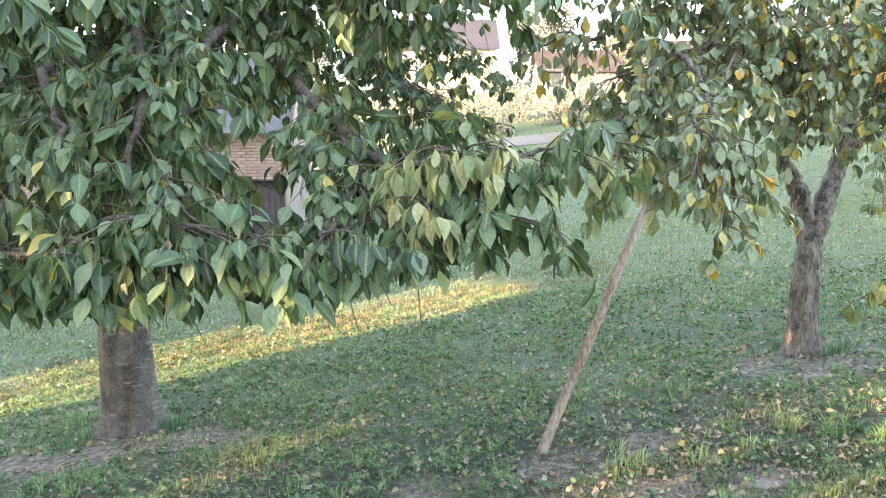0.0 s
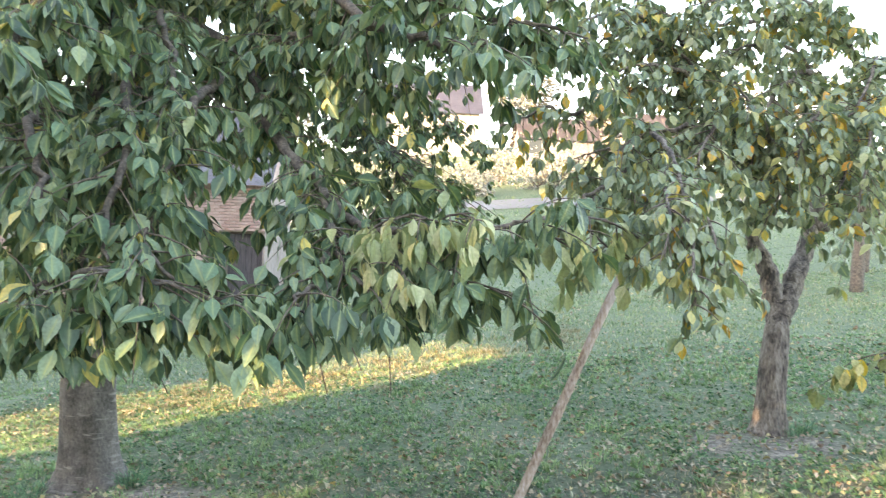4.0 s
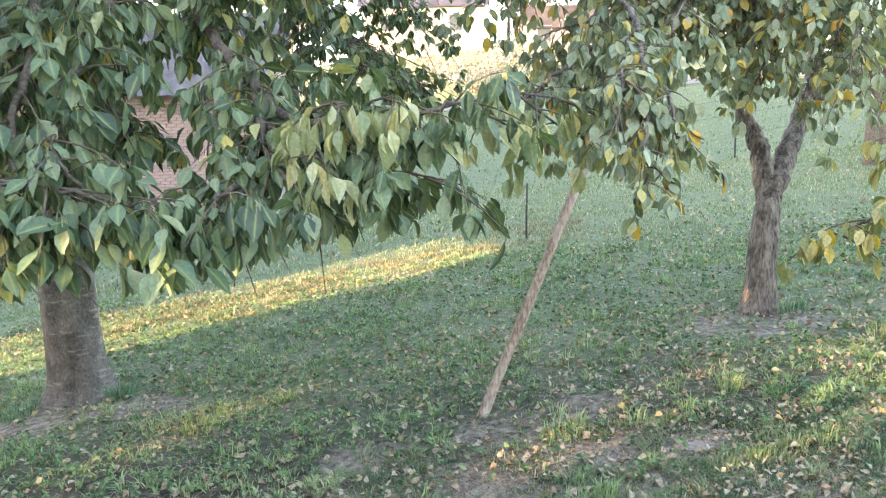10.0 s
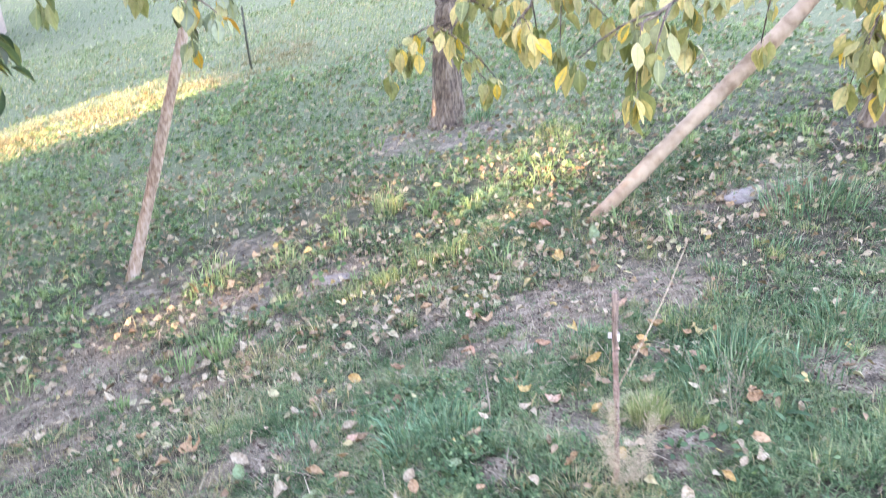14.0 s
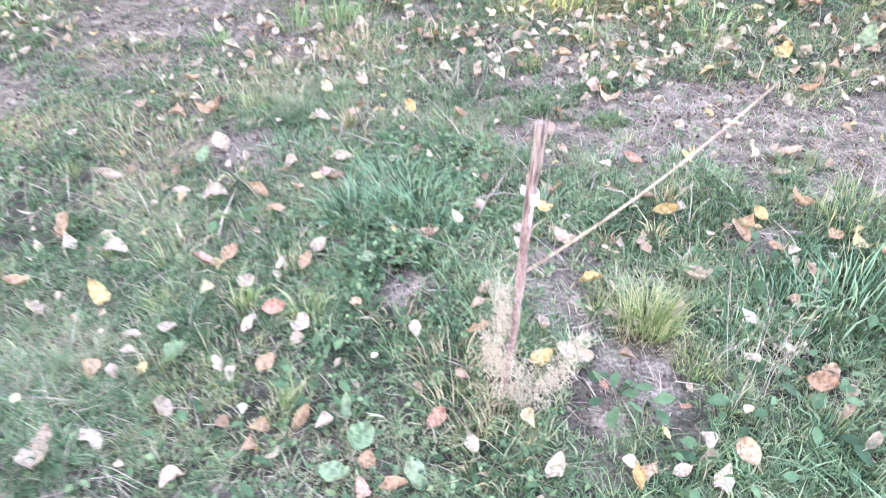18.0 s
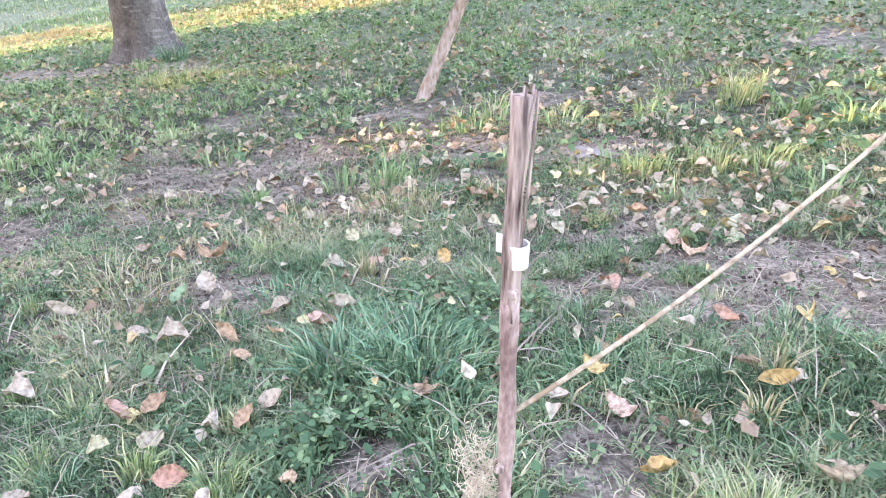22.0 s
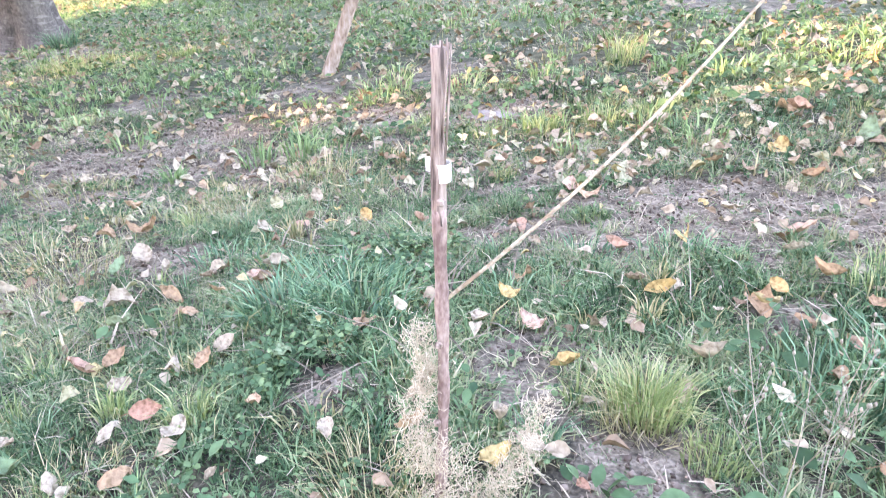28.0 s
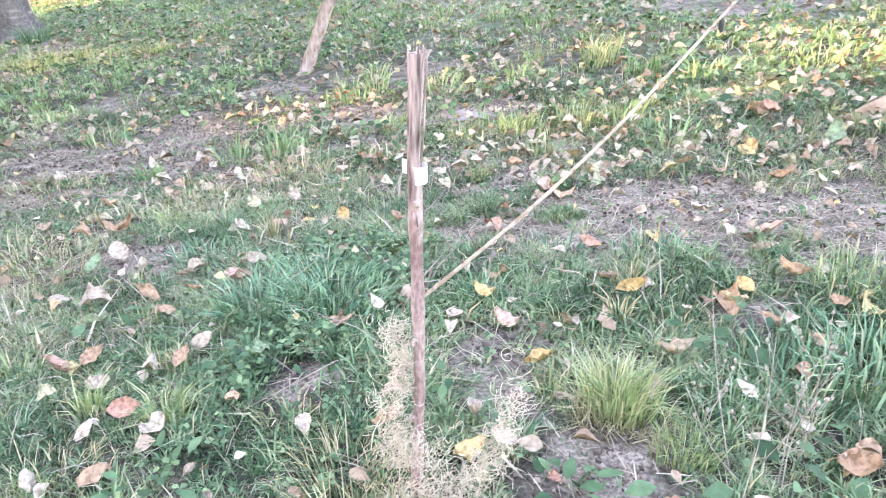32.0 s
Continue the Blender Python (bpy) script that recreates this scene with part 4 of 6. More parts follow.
branch(PEAR_LIMBS, 0.04, 0.012, (2.72, 1.99, 1.78), (3.0, 2.05, 1.87), (3.43, 2.19, 2.25))
branch(PEAR_LIMBS, 0.035, 0.006, (2.12, 1.77, 2.08), (1.61, 1.28, 2.19), (1.15, 0.98, 2.23), (0.73, 0.66, 2.05), (0.41, 0.34, 1.82), (0.21, 0.13, 1.71))
branch(PEAR_LIMBS, 0.03, 0.005, (1.9, 1.6, 2.39), (1.33, 1.33, 2.63), (0.86, 1.23, 2.69), (0.51, 1.21, 2.49), (0.28, 1.22, 2.53), (0.0, 1.2, 2.34))
branch(PEAR_LIMBS, 0.025, 0.006, (1.57, 1.43, 2.65), (1.21, 1.37, 3.03), (0.79, 1.27, 3.08), (0.51, 1.26, 2.92))
branch(PEAR_LIMBS, 0.018, 0.005, (1.15, 0.98, 2.23), (0.93, 0.75, 1.88), (0.71, 0.42, 1.66), (0.45, 0.21, 1.53))
branch(PEAR_LIMBS, 0.018, 0.004, (0.87, 0.59, 2.32), (0.80, 0.0, 2.12), (0.70, -0.55, 1.86), (0.60, -0.97, 1.62), (0.56, -1.16, 1.36))
branch(PEAR_LIMBS, 0.010, 0.004, (0.70, -0.55, 1.86), (0.74, -0.80, 1.70), (0.73, -0.96, 1.52))
branch(PEAR_LIMBS, 0.010, 0.004, (0.80, 0.0, 2.12), (0.62, -0.52, 1.88), (0.52, -0.90, 1.74), (0.46, -1.05, 1.55))
branch(PEAR_LIMBS, 0.03, 0.006, (3.01, 2.24, 2.71), (2.45, 1.67, 2.98), (2.0, 1.24, 2.76), (1.8, 1.1, 2.4), (1.68, 0.97, 2.04))
branch(PEAR_LIMBS, 0.02, 0.005, (2.81, 2.1, 2.28), (2.36, 1.5, 2.34), (2.04, 1.17, 2.1), (1.91, 1.04, 1.82))
branch(PEAR_LIMBS, 0.03, 0.006, (3.26, 2.39, 3.2), (2.62, 1.7, 3.36), (1.97, 1.4, 3.3), (1.45, 1.28, 3.19), (1.07, 1.19, 3.24))
branch(PEAR_LIMBS, 0.02, 0.005, (3.43, 2.19, 2.25), (2.87, 1.61, 2.44), (2.47, 1.18, 2.14), (2.35, 1.05, 1.86))
branch(PEAR_LIMBS, 0.025, 0.005, (1.57, 1.43, 2.65), (1.14, 1.29, 3.27), (0.61, 1.2, 3.35), (0.18, 1.19, 3.24))
branch(PEAR_LIMBS, 0.02, 0.005, (1.57, 1.43, 2.65), (1.15, 0.9, 2.37), (0.87, 0.59, 2.32), (0.61, 0.37, 2.15))
branch(PEAR_LIMBS, 0.02, 0.005, (1.9, 1.6, 2.39), (1.48, 0.91, 2.48), (1.22, 0.58, 2.25), (1.08, 0.45, 1.96))
branch(PEAR_LIMBS, 0.02, 0.005, (2.12, 1.77, 2.08), (1.83, 1.0, 2.34), (1.58, 0.71, 2.51), (1.36, 0.63, 2.7))
branch(PEAR_LIMBS, 0.02, 0.005, (2.81, 2.1, 2.28), (2.35, 1.22, 2.61), (2.02, 0.81, 2.46), (1.86, 0.68, 2.16))
branch(PEAR_LIMBS, 0.02, 0.005, (3.01, 2.24, 2.71), (2.69, 1.34, 2.71), (2.48, 0.9, 2.37), (2.35, 0.76, 1.99), (2.31, 0.73, 1.74))
branch(PEAR_LIMBS, 0.025, 0.005, (3.26, 2.39, 3.2), (2.29, 1.41, 3.42), (1.63, 1.0, 3.36), (1.22, 0.88, 3.21))
branch(PEAR_LIMBS, 0.015, 0.004, (1.15, 0.98, 2.23), (0.68, 0.78, 2.21), (0.41, 0.67, 2.12))
branch(PEAR_LIMBS, 0.02, 0.005, (3.26, 2.39, 3.2), (2.96, 1.68, 3.11), (2.59, 1.23, 2.69), (2.41, 1.11, 2.51))
branch(PEAR_LIMBS, 0.02, 0.005, (1.57, 1.43, 2.65), (1.22, 1.04, 2.79), (0.86, 0.84, 2.78), (0.55, 0.73, 2.65))
branch(PEAR_LIMBS, 0.02, 0.005, (1.9, 1.6, 2.39), (1.45, 1.24, 2.8), (1.15, 1.06, 2.94), (0.82, 0.97, 3.1))
branch(PEAR_LIMBS, 0.02, 0.005, (3.01, 2.24, 2.71), (2.31, 1.57, 3.08), (1.84, 1.27, 3.08), (1.45, 1.05, 2.91))
branch(PEAR_LIMBS, 0.015, 0.005, (1.21, 1.37, 3.03), (0.85, 1.09, 3.21), (0.52, 0.97, 3.1), (0.26, 0.95, 2.92))
p_base = place_on(2.13, 1.40)
pear = empty("pear_tree", p_base, "forked pear tree with fissured bark and yellowing green leaves", "tree")
part_me("trunk", trunk_mesh((2.13, 1.40, p_base.z), [(2.14, 1.42, 0.5), (2.20, 1.5, 0.95), (2.28, 1.62, 1.22)], [0.114, 0.102, 0.10, 0.088, 0.03], 0.045, 2.1, M_BARK_FISSURED, 72, 0.04, 0.09), pear, "fissured grey-brown trunk forking at breast height")
limbs_of(pear, PEAR_LIMBS, M_BARK_FISSURED, 40)
fol = Foliage(8)
for k, (pts, r0, r1) in enumerate(PEAR_LIMBS):
    if pts[-1][1] < -0.5:
        fol.limb(pts, 0.35, 0.032, 0.18, 9, 0.074, hang=1.4)
    elif k > 2:
        fol.limb(pts, 0.25 if r0 > 0.022 else 0.08, 0.043, 0.38, 8, 0.09, hang=0.9)
    else:
        fol.limb(pts, 0.6, 0.06, 0.38, 6, 0.088, hang=0.9)
grow(pear, fol, PEAR_LEAVES, M_PEAR, M_PEAR_ONE, "loose crown of roundish grey-green leaves with yellow and orange ones", lambda at: (at[:, 0] < 0.45) & (at[:, 1] < 0.6))

# the tree with yellowing leaves beside the second prop
YELLOW_LIMBS = []
branch(YELLOW_LIMBS, 0.016, 0.004, (3.72, -0.9, 1.2), (3.3, -1.1, 1.62), (2.7, -1.3, 1.72), (2.1, -1.38, 1.6), (1.68, -1.26, 1.42), (1.44, -1.14, 1.22), (1.30, -1.03, 1.10))
branch(YELLOW_LIMBS, 0.012, 0.004, (3.3, -1.1, 1.62), (2.8, -1.5, 1.5), (2.35, -1.75, 1.4), (1.95, -1.85, 1.3), (1.72, -1.9, 1.22))
branch(YELLOW_LIMBS, 0.014, 0.004, (3.72, -0.9, 1.2), (3.2, -1.35, 1.3), (2.8, -1.7, 1.22), (2.45, -1.95, 1.1))
branch(YELLOW_LIMBS, 0.010, 0.003, (2.7, -1.3, 1.72), (2.3, -1.2, 1.68), (1.85, -1.25, 1.58), (1.6, -1.1, 1.5))
branch(YELLOW_LIMBS, 0.012, 0.004, (2.1, -1.38, 1.6), (1.9, -1.3, 1.45), (1.72, -1.28, 1.3), (1.6, -1.3, 1.18))
branch(YELLOW_LIMBS, 0.014, 0.004, (2.7, -1.3, 1.72), (2.4, -1.35, 1.6), (2.05, -1.5, 1.5), (1.85, -1.55, 1.35))
branch(YELLOW_LIMBS, 0.06, 0.015, (3.72, -0.9, 1.2), (3.9, -0.6, 1.9), (3.7, -0.5, 2.6))
y_base = place_on(3.74, -0.88)
yellow_tree = empty("apple_tree", y_base, "fruit tree with drooping pale yellow-green autumn leaves", "tree")
part_me("trunk", trunk_mesh((3.74, -0.88, y_base.z), [(3.75, -0.88, 0.9), (3.72, -0.9, 1.25)], [0.11, 0.10, 0.09], 0.04, 0.4, M_BARK_FISSURED, 60, 0.05, 0.08), yellow_tree, "reddish-brown fissured trunk")
limbs_of(yellow_tree, YELLOW_LIMBS, M_BARK_FISSURED, 60)
fol = Foliage(12)
for pts, r0, r1 in YELLOW_LIMBS:
    fol.limb(pts, 0.35, 0.055, 0.22, 8, 0.078, hang=1.4)
grow(yellow_tree, fol, PEAR_LEAVES, M_YELLOWED, M_YELLOWED_ONE, "drooping sprays of pale yellow-green leaves", lambda at: at[:, 0] < 2.2)


# ---- props, sapling, posts ----
def pole_mesh(name, a, b, r0, r1, seed, mat, bow=0.02):
    a, b = np.array(a), np.array(b)
    t = np.linspace(0, 1, 26)[:, None]
    side = np.cross(b - a, (0, 0, 1))
    side /= np.linalg.norm(side)
    line = a + (b - a) * t + side * bow * np.sin(math.pi * t) + 0.006 * np.sin(9 * t + seed) * np.array([0, 1, 0.3])
    r = np.linspace(r0, r1, 26) * (1 + 0.05 * np.sin(17 * t[:, 0] + seed) + 0.03 * np.sin(41 * t[:, 0]))
    return big_mesh(name, *tube(line, r, 12, 0.03, seed), mat, smooth=True)


foot = place_on(0.0, 0.0)
prop = empty("wooden_prop", foot, "thin leaning wooden prop pole under a branch, worn bark", "pole", "props")
part_me("pole", pole_mesh("pole", (-0.015, 0, foot.z - 0.04), (0.665, 0.046, 1.60), 0.030, 0.023, 1, M_POLE, -0.025), prop)
foot = place_on(2.07, -1.0)
prop = empty("wooden_prop", foot, "thick slanting barked wooden prop pole leaning towards a tree", "pole", "props")
part_me("pole", pole_mesh("pole", (2.03, -1.01, foot.z - 0.02), (3.85, -0.53, 1.38), 0.030, 0.046, 5, M_POLE_BARE, 0.03), prop)

S_BASE, S_TOP = np.array((1.262, -2.646, 0.362)), np.array((1.270, -2.617, 0.830))
sapling = empty("sapling", S_BASE, "cut young fruit tree stem with a white tape label", "sapling")
t = np.linspace(0, 1, 40)[:, None]
line = S_BASE + (S_TOP - S_BASE) * t + np.array([0.004, 0.002, 0]) * np.sin(5 * t) - np.array([0, 0, 0.03]) * (1 - t)
rad = 0.0056 + 0.0004 * np.sin(13 * t[:, 0]) + 0.0007 * np.sin(37 * t[:, 0])
part_me("stem", big_mesh("stem", *tube(line[:30], rad[:30], 12, 0.03, 2), M_STEM, smooth=True), sapling, "straight reddish-brown stem")
part_me("cut_end", big_mesh("cut_end", *tube(line[28:], 0.0054 + 0.0004 * np.sin(np.linspace(0, 7, 12)), 22, 0.10, 3), M_STEM_OLD), sapling, "split dry bark at the cut top")
for k in range(6):
    a = 2 * math.pi * k / 6 + 0.4
    o = np.array([math.cos(a), math.sin(a), 0])
    up = 0.004 + 0.008 * ((k * 37) % 10) / 10
    lo = line[31 + k % 3]
    part_me("bark_strip", big_mesh("bark_strip", *tube(np.array([lo + o * 0.0048, (lo + S_TOP) / 2 + o * 0.0049, S_TOP + o * (0.0049 + 0.005 * (k == 3)) + np.array([0, 0, 0.5 * up])]), [0.0006, 0.0011, 0.0007], 6, 0.2, k), M_STEM_OLD), sapling, "torn strip of dry bark")
for h in (0.28, 0.46, 0.745):
    q = S_BASE + (S_TOP - S_BASE) * h
    bm = bmesh.new()
    bmesh.ops.create_icosphere(bm, subdivisions=1, radius=0.0042, matrix=Matrix.Translation(q + np.array([0.001, -0.006, 0])))
    part("bud", bm, M_STEM_OLD, sapling)
TAG = S_BASE + (S_TOP - S_BASE) * 0.795
bm = bmesh.new()
for k in range(14):
    a0 = -3.6 + k * 0.40
    for z in (-0.0075, 0.0075):
        bm.verts.new((TAG[0] + 0.0072 * math.cos(a0), TAG[1] + 0.0072 * math.sin(a0), TAG[2] + z))
for dx, dy in ((-0.0100, 0.0035), (-0.0150, 0.0045)):
    for z in (-0.003, 0.0095):
        bm.verts.new((TAG[0] + dx, TAG[1] + dy, TAG[2] + z))
bm.verts.ensure_lookup_table()
for k in range(13):
    bm.faces.new([bm.verts[2 * k], bm.verts[2 * k + 2], bm.verts[2 * k + 3], bm.verts[2 * k + 1]])
bm.faces.new([bm.verts[0], bm.verts[28], bm.verts[29], bm.verts[1]])
bm.faces.new([bm.verts[28], bm.verts[30], bm.verts[31], bm.verts[29]])
bmesh.ops.recalc_face_normals(bm, faces=bm.faces[:])
bmesh.ops.solidify(bm, geom=bm.faces[:], thickness=0.0006)
part("label_band", bm, M_TAG, sapling, "white plastic tape wound round the stem")
S0, S1 = np.array((1.269, -2.630, 0.617)), np.array((1.500, -2.508, 0.858))
t = np.linspace(0, 1, 16)[:, None]
line2 = S0 + (S1 - S0) * t + np.array([0.006, 0, -0.008]) * np.sin(math.pi * t)
part_me("side_shoot", big_mesh("side_shoot", *tube(line2, np.linspace(0.0018, 0.0011, 16), 8, 0.04, 4), M_SHOOT, smooth=True), sapling, "thin pale side shoot rising at a slant")
bm = bmesh.new()
bmesh.ops.create_icosphere(bm, subdivisions=2, radius=0.0042, matrix=Matrix.Translation(S1 - np.array((0.008, 0.005, 0.018))) @ Matrix.Diagonal((0.55, 0.55, 1.5, 1)))
part("withered_bud", bm, M_POST, sapling, "dark withered bud hanging from the shoot")

# curly pale fibres tied round the foot of the stem
rng = np.random.default_rng(21)
chunks = []
ARM = np.array([(0.03, -0.012, 0.03), (0.060, 0.0, 0.065), (0.085, 0.012, 0.11), (0.098, 0.02, 0.16), (0.102, 0.02, 0.21)])
for k in range(1120):
    if k < 400:
        h = rng.uniform(0.075, 0.235)
        c = S_BASE + (S_TOP - S_BASE) * h / 0.468 + np.array([-0.006 - abs(rng.normal(0, 0.0105)) * (1.15 - 1.5 * (h - 0.075)) - 0.004 * math.sin(60 * h), rng.normal(-0.003, 0.009), 0])
    elif k < 720:
        c = S_BASE + np.array([rng.normal(0.010, 0.017), rng.normal(-0.010, 0.014), 0.025 + 0.10 * rng.random() ** 1.1])
    else:
        w = 3.2 * rng.random() ** 1.4
        c = S_BASE + np.array([np.interp(w, range(5), ARM[:, i]) for i in range(3)]) + rng.normal(size=3) * 0.008 * (1.3 - 0.22 * w)
    r, turns, ax = 0.0025 + 0.012 * rng.random() ** 2, rng.uniform(0.2, 1.1), rng.normal(size=3)
    ax /= np.linalg.norm(ax)
    u = np.cross(ax, (0.3, 0.5, 0.8))
    u /= np.linalg.norm(u)
    w2 = np.cross(ax, u)
    s = np.linspace(0, 1, 8)[:, None]
    a = 2 * math.pi * turns * s ** rng.uniform(0.6, 1.6)
    path = c + r * (np.cos(a) * u * rng.uniform(0.4, 1.2) + np.sin(a) * w2) * (1 - 0.6 * s) + ax * s * rng.uniform(-0.02, 0.02) + 0.0008 * rng.normal(size=(8, 3))
    chunks.append(tube(path, np.full(8, rng.uniform(0.0002, 0.0004)), 3))
for k in range(8):
    c = S_BASE + ARM[3] + np.array([rng.normal(0, 0.009), rng.normal(0, 0.006), rng.uniform(-0.045, 0.06)])
    a = np.linspace(rng.uniform(0, 3), rng.uniform(5, 10), 18)[:, None]
    r = np.linspace(rng.uniform(0.006, 0.012), 0.002, 18)[:, None]
    tilt = rng.normal(size=3) * 0.4
    path = c + r * (np.cos(a) * np.array([1, tilt[0], 0]) + np.sin(a) * np.array([0, tilt[1], 1])) + np.linspace(0, 0.012, 18)[:, None] * rng.normal(size=3)
    chunks.append(tube(path, np.linspace(0.00042, 0.00025, 18), 4))
fibres = tagged(new("fibre_wisp", big_mesh("fibre_wisp", *joined(chunks), M_RAFFIA)), "curly pale dry plant fibres wound up the stem's foot", "fibre", kind="stuff")

fence = empty("wire_fence", place_on(0.97, 6.03), "thin dark metal fence posts with wires at the field's edge", "fence")
POSTS = [(0.97, 6.03, 0.75), (3.9, 11.6, 1.5), (-3.39, 25.0, 1.9), (9.5, 15.0, 1.4), (15.0, 18.5, 1.4), (6.6, 13.2, 1.4)]
for x, y, h in POSTS:
    q = place_on(x, y)
    part_me("post", big_mesh("post", *tube(np.array([q - Vector((0, 0, 0.1)), q + Vector((0, 0, h / 2)), q + Vector((0.01, 0, h))]), [0.014 if y < 10 else 0.022] * 3, 8, 0.05, 1), M_POST), fence)
for h in (0.5, 1.0, 1.35):
    line = [place_on(x, y, h) for x, y in ((3.9, 11.6), (6.6, 13.2), (9.5, 15.0), (15.0, 18.5))]
    part_me("wire", big_mesh("wire", *tube(np.array(line), [0.003] * 4, 4), M_POST), fence)
q = place_on(-3.39, 25.0)
for dx in (-0.8, 0.8):
    part_me("brace", big_mesh("brace", *tube(np.array([q + Vector((dx, 0, 0)), q + Vector((dx / 2, 0, 0.7)), q + Vector((0, 0, 1.4))]), [0.02] * 3, 6), M_POST), fence)

# flat stones showing in the worn turf
for k, (x, y, rx, ry, lab) in enumerate([(0.95, -0.76, 0.11, 0.05, 1), (2.67, -1.29, 0.17, 0.07, 2)]):
    bm = bmesh.new()
    bmesh.ops.create_icosphere(bm, subdivisions=3, radius=1)
    for v in bm.verts:
        n = noise.noise(v.co * 2.1 + Vector((k * 7, 0, 0)))
        v.co *= 1 + 0.35 * n
        v.co = Vector((v.co.x * rx, v.co.y * ry, max(-0.02, v.co.z * 0.012)))
    me = bpy.data.meshes.new("flat_stone")
    bm.to_mesh(me)
    bm.free()
    me.materials.append(M_STONE)
    ob = new("flat_stone", me)
    ob.location = place_on(x, y, -0.006)
    tagged(ob, "flat grey stone sunk into the worn turf", "stone", "stones in the turf")


# ---- the brick house and the far side of the valley ----
HY = 14.6
hz = float(ground_z(-7.5, HY)) - 0.25
house = empty("brick_house", (-7.5, HY, hz), "low old brick house with grey tiled roof behind the trees", "house")
bm = bmesh.new()
boxes(bm, (-15.0, HY + 0.02, hz - 0.4), (-5.35, HY + 3.6, hz + 3.55))
boxes(bm, (-4.45, HY + 0.02, hz - 0.4), (-4.4, HY + 3.6, hz + 3.55))
boxes(bm, (-5.35, HY + 0.02, hz + 2.25), (-4.45, HY + 3.6, hz + 3.55))
boxes(bm, (-5.35, HY + 0.4, hz - 0.4), (-4.45, HY + 3.6, hz + 2.25))
wall = part("wall", bm, M_MORTAR, house, "pale mortar wall core")
bm = bmesh.new()
boxes(bm, (-5.34, HY + 0.25, hz), (-4.46, HY + 0.28, hz + 2.2))
door = part("door", bm, M_DOOR, house, "dark plank door")
for k in range(6):
    bm = bmesh.new()
    boxes(bm, (-5.33 + 0.146 * k, HY + 0.2, hz), (-5.33 + 0.146 * k + 0.140, HY + 0.25, hz + 2.2), 0.006)
    part("board", bm, M_DOOR, door)
bm = bmesh.new()
for x0 in (-9.6,):
    boxes(bm, (x0, HY - 0.06, hz + 1.0), (x0 + 0.9, HY - 0.02, hz + 2.2), 0.01)
win = part("window", bm, M_PLASTER, house, "small white framed window")
bm = bmesh.new()
for k in (0, 1):
    boxes(bm, (-9.53 + 0.4 * k, HY - 0.075, hz + 1.07), (-9.17 + 0.4 * k, HY - 0.064, hz + 2.13))
part("pane", bm, M_PANE, win)
bm = bmesh.new()
vs = [bm.verts.new(v) for v in [(-15.4, HY - 0.45, hz + 3.4), (-4.2, HY - 0.45, hz + 3.4), (-4.2, HY + 1.8, hz + 5.6), (-15.4, HY + 1.8, hz + 5.6), (-15.4, HY + 4.05, hz + 3.4), (-4.2, HY + 4.05, hz + 3.4)]]
bm.faces.new((vs[0], vs[1], vs[2], vs[3]))
bm.faces.new((vs[3], vs[2], vs[5], vs[4]))
bmesh.ops.solidify(bm, geom=bm.faces[:], thickness=0.12)
roof = part("roof", bm, M_ROOF, house, "grey tiled pitched roof")
bm = bmesh.new()
vs = [bm.verts.new(v) for v in [(-4.4, HY + 0.02, hz + 3.5), (-4.4, HY + 3.6, hz + 3.5), (-4.4, HY + 1.81, hz + 5.45), (-4.6, HY + 0.02, hz + 3.5), (-4.6, HY + 3.6, hz + 3.5), (-4.6, HY + 1.81, hz + 5.45)]]
bm.faces.new(vs[:3])
bm.faces.new(vs[5:2:-1])
for a, b in ((0, 1), (1, 2), (2, 0)):
    bm.faces.new((vs[b], vs[a], vs[a + 3], vs[b + 3]))
part("gable", bm, M_BRICK, house, "brick gable")


def far_house(name, x0, x1, y, depth, z0, eave, ridge, wall_mat, roof_mat, label, windows):
    """A house with a pitched roof whose ridge runs along x."""
    h = empty(name, ((x0 + x1) / 2, y, z0), label, "house")
    bm = bmesh.new()
    boxes(bm, (x0, y, z0 - 1.5), (x1, y + depth, eave))
    w = part("wall", bm, wall_mat, h)
    bm = bmesh.new()
    o = 0.3
    vs = [bm.verts.new(v) for v in [(x0 - o, y - o, eave - 0.1), (x1 + o, y - o, eave - 0.1), (x1 + o, y + depth / 2, ridge), (x0 - o, y + depth / 2, ridge), (x0 - o, y + depth + o, eave - 0.1), (x1 + o, y + depth + o, eave - 0.1)]]
    bm.faces.new((vs[0], vs[1], vs[2], vs[3]))
    bm.faces.new((vs[3], vs[2], vs[5], vs[4]))
    bmesh.ops.solidify(bm, geom=bm.faces[:], thickness=0.2)
    part("roof", bm, roof_mat, h)
    for x in (x0, x1 - 0.15):
        bm = bmesh.new()
        vs = [bm.verts.new(v) for v in [(x, y, eave), (x, y + depth, eave), (x, y + depth / 2, ridge - 0.15), (x + 0.15, y, eave), (x + 0.15, y + depth, eave), (x + 0.15, y + depth / 2, ridge - 0.15)]]
        bm.faces.new(vs[:3])
        bm.faces.new(vs[5:2:-1])
        for a, b in ((0, 1), (1, 2), (2, 0)):
            bm.faces.new((vs[b], vs[a], vs[a + 3], vs[b + 3]))
        part("gable", bm, wall_mat, h)
    for wx, wz in windows:
        bm = bmesh.new()
        boxes(bm, (wx - 0.55, y - 0.06, wz), (wx + 0.55, y - 0.01, wz + 1.3), 0.02)
        f = part("window", bm, M_PLASTER, h)
        bm = bmesh.new()
        boxes(bm, (wx - 0.45, y - 0.08, wz + 0.1), (wx + 0.45, y - 0.065, wz + 1.2))
        part("pane", bm, M_PANE, f)
    return h


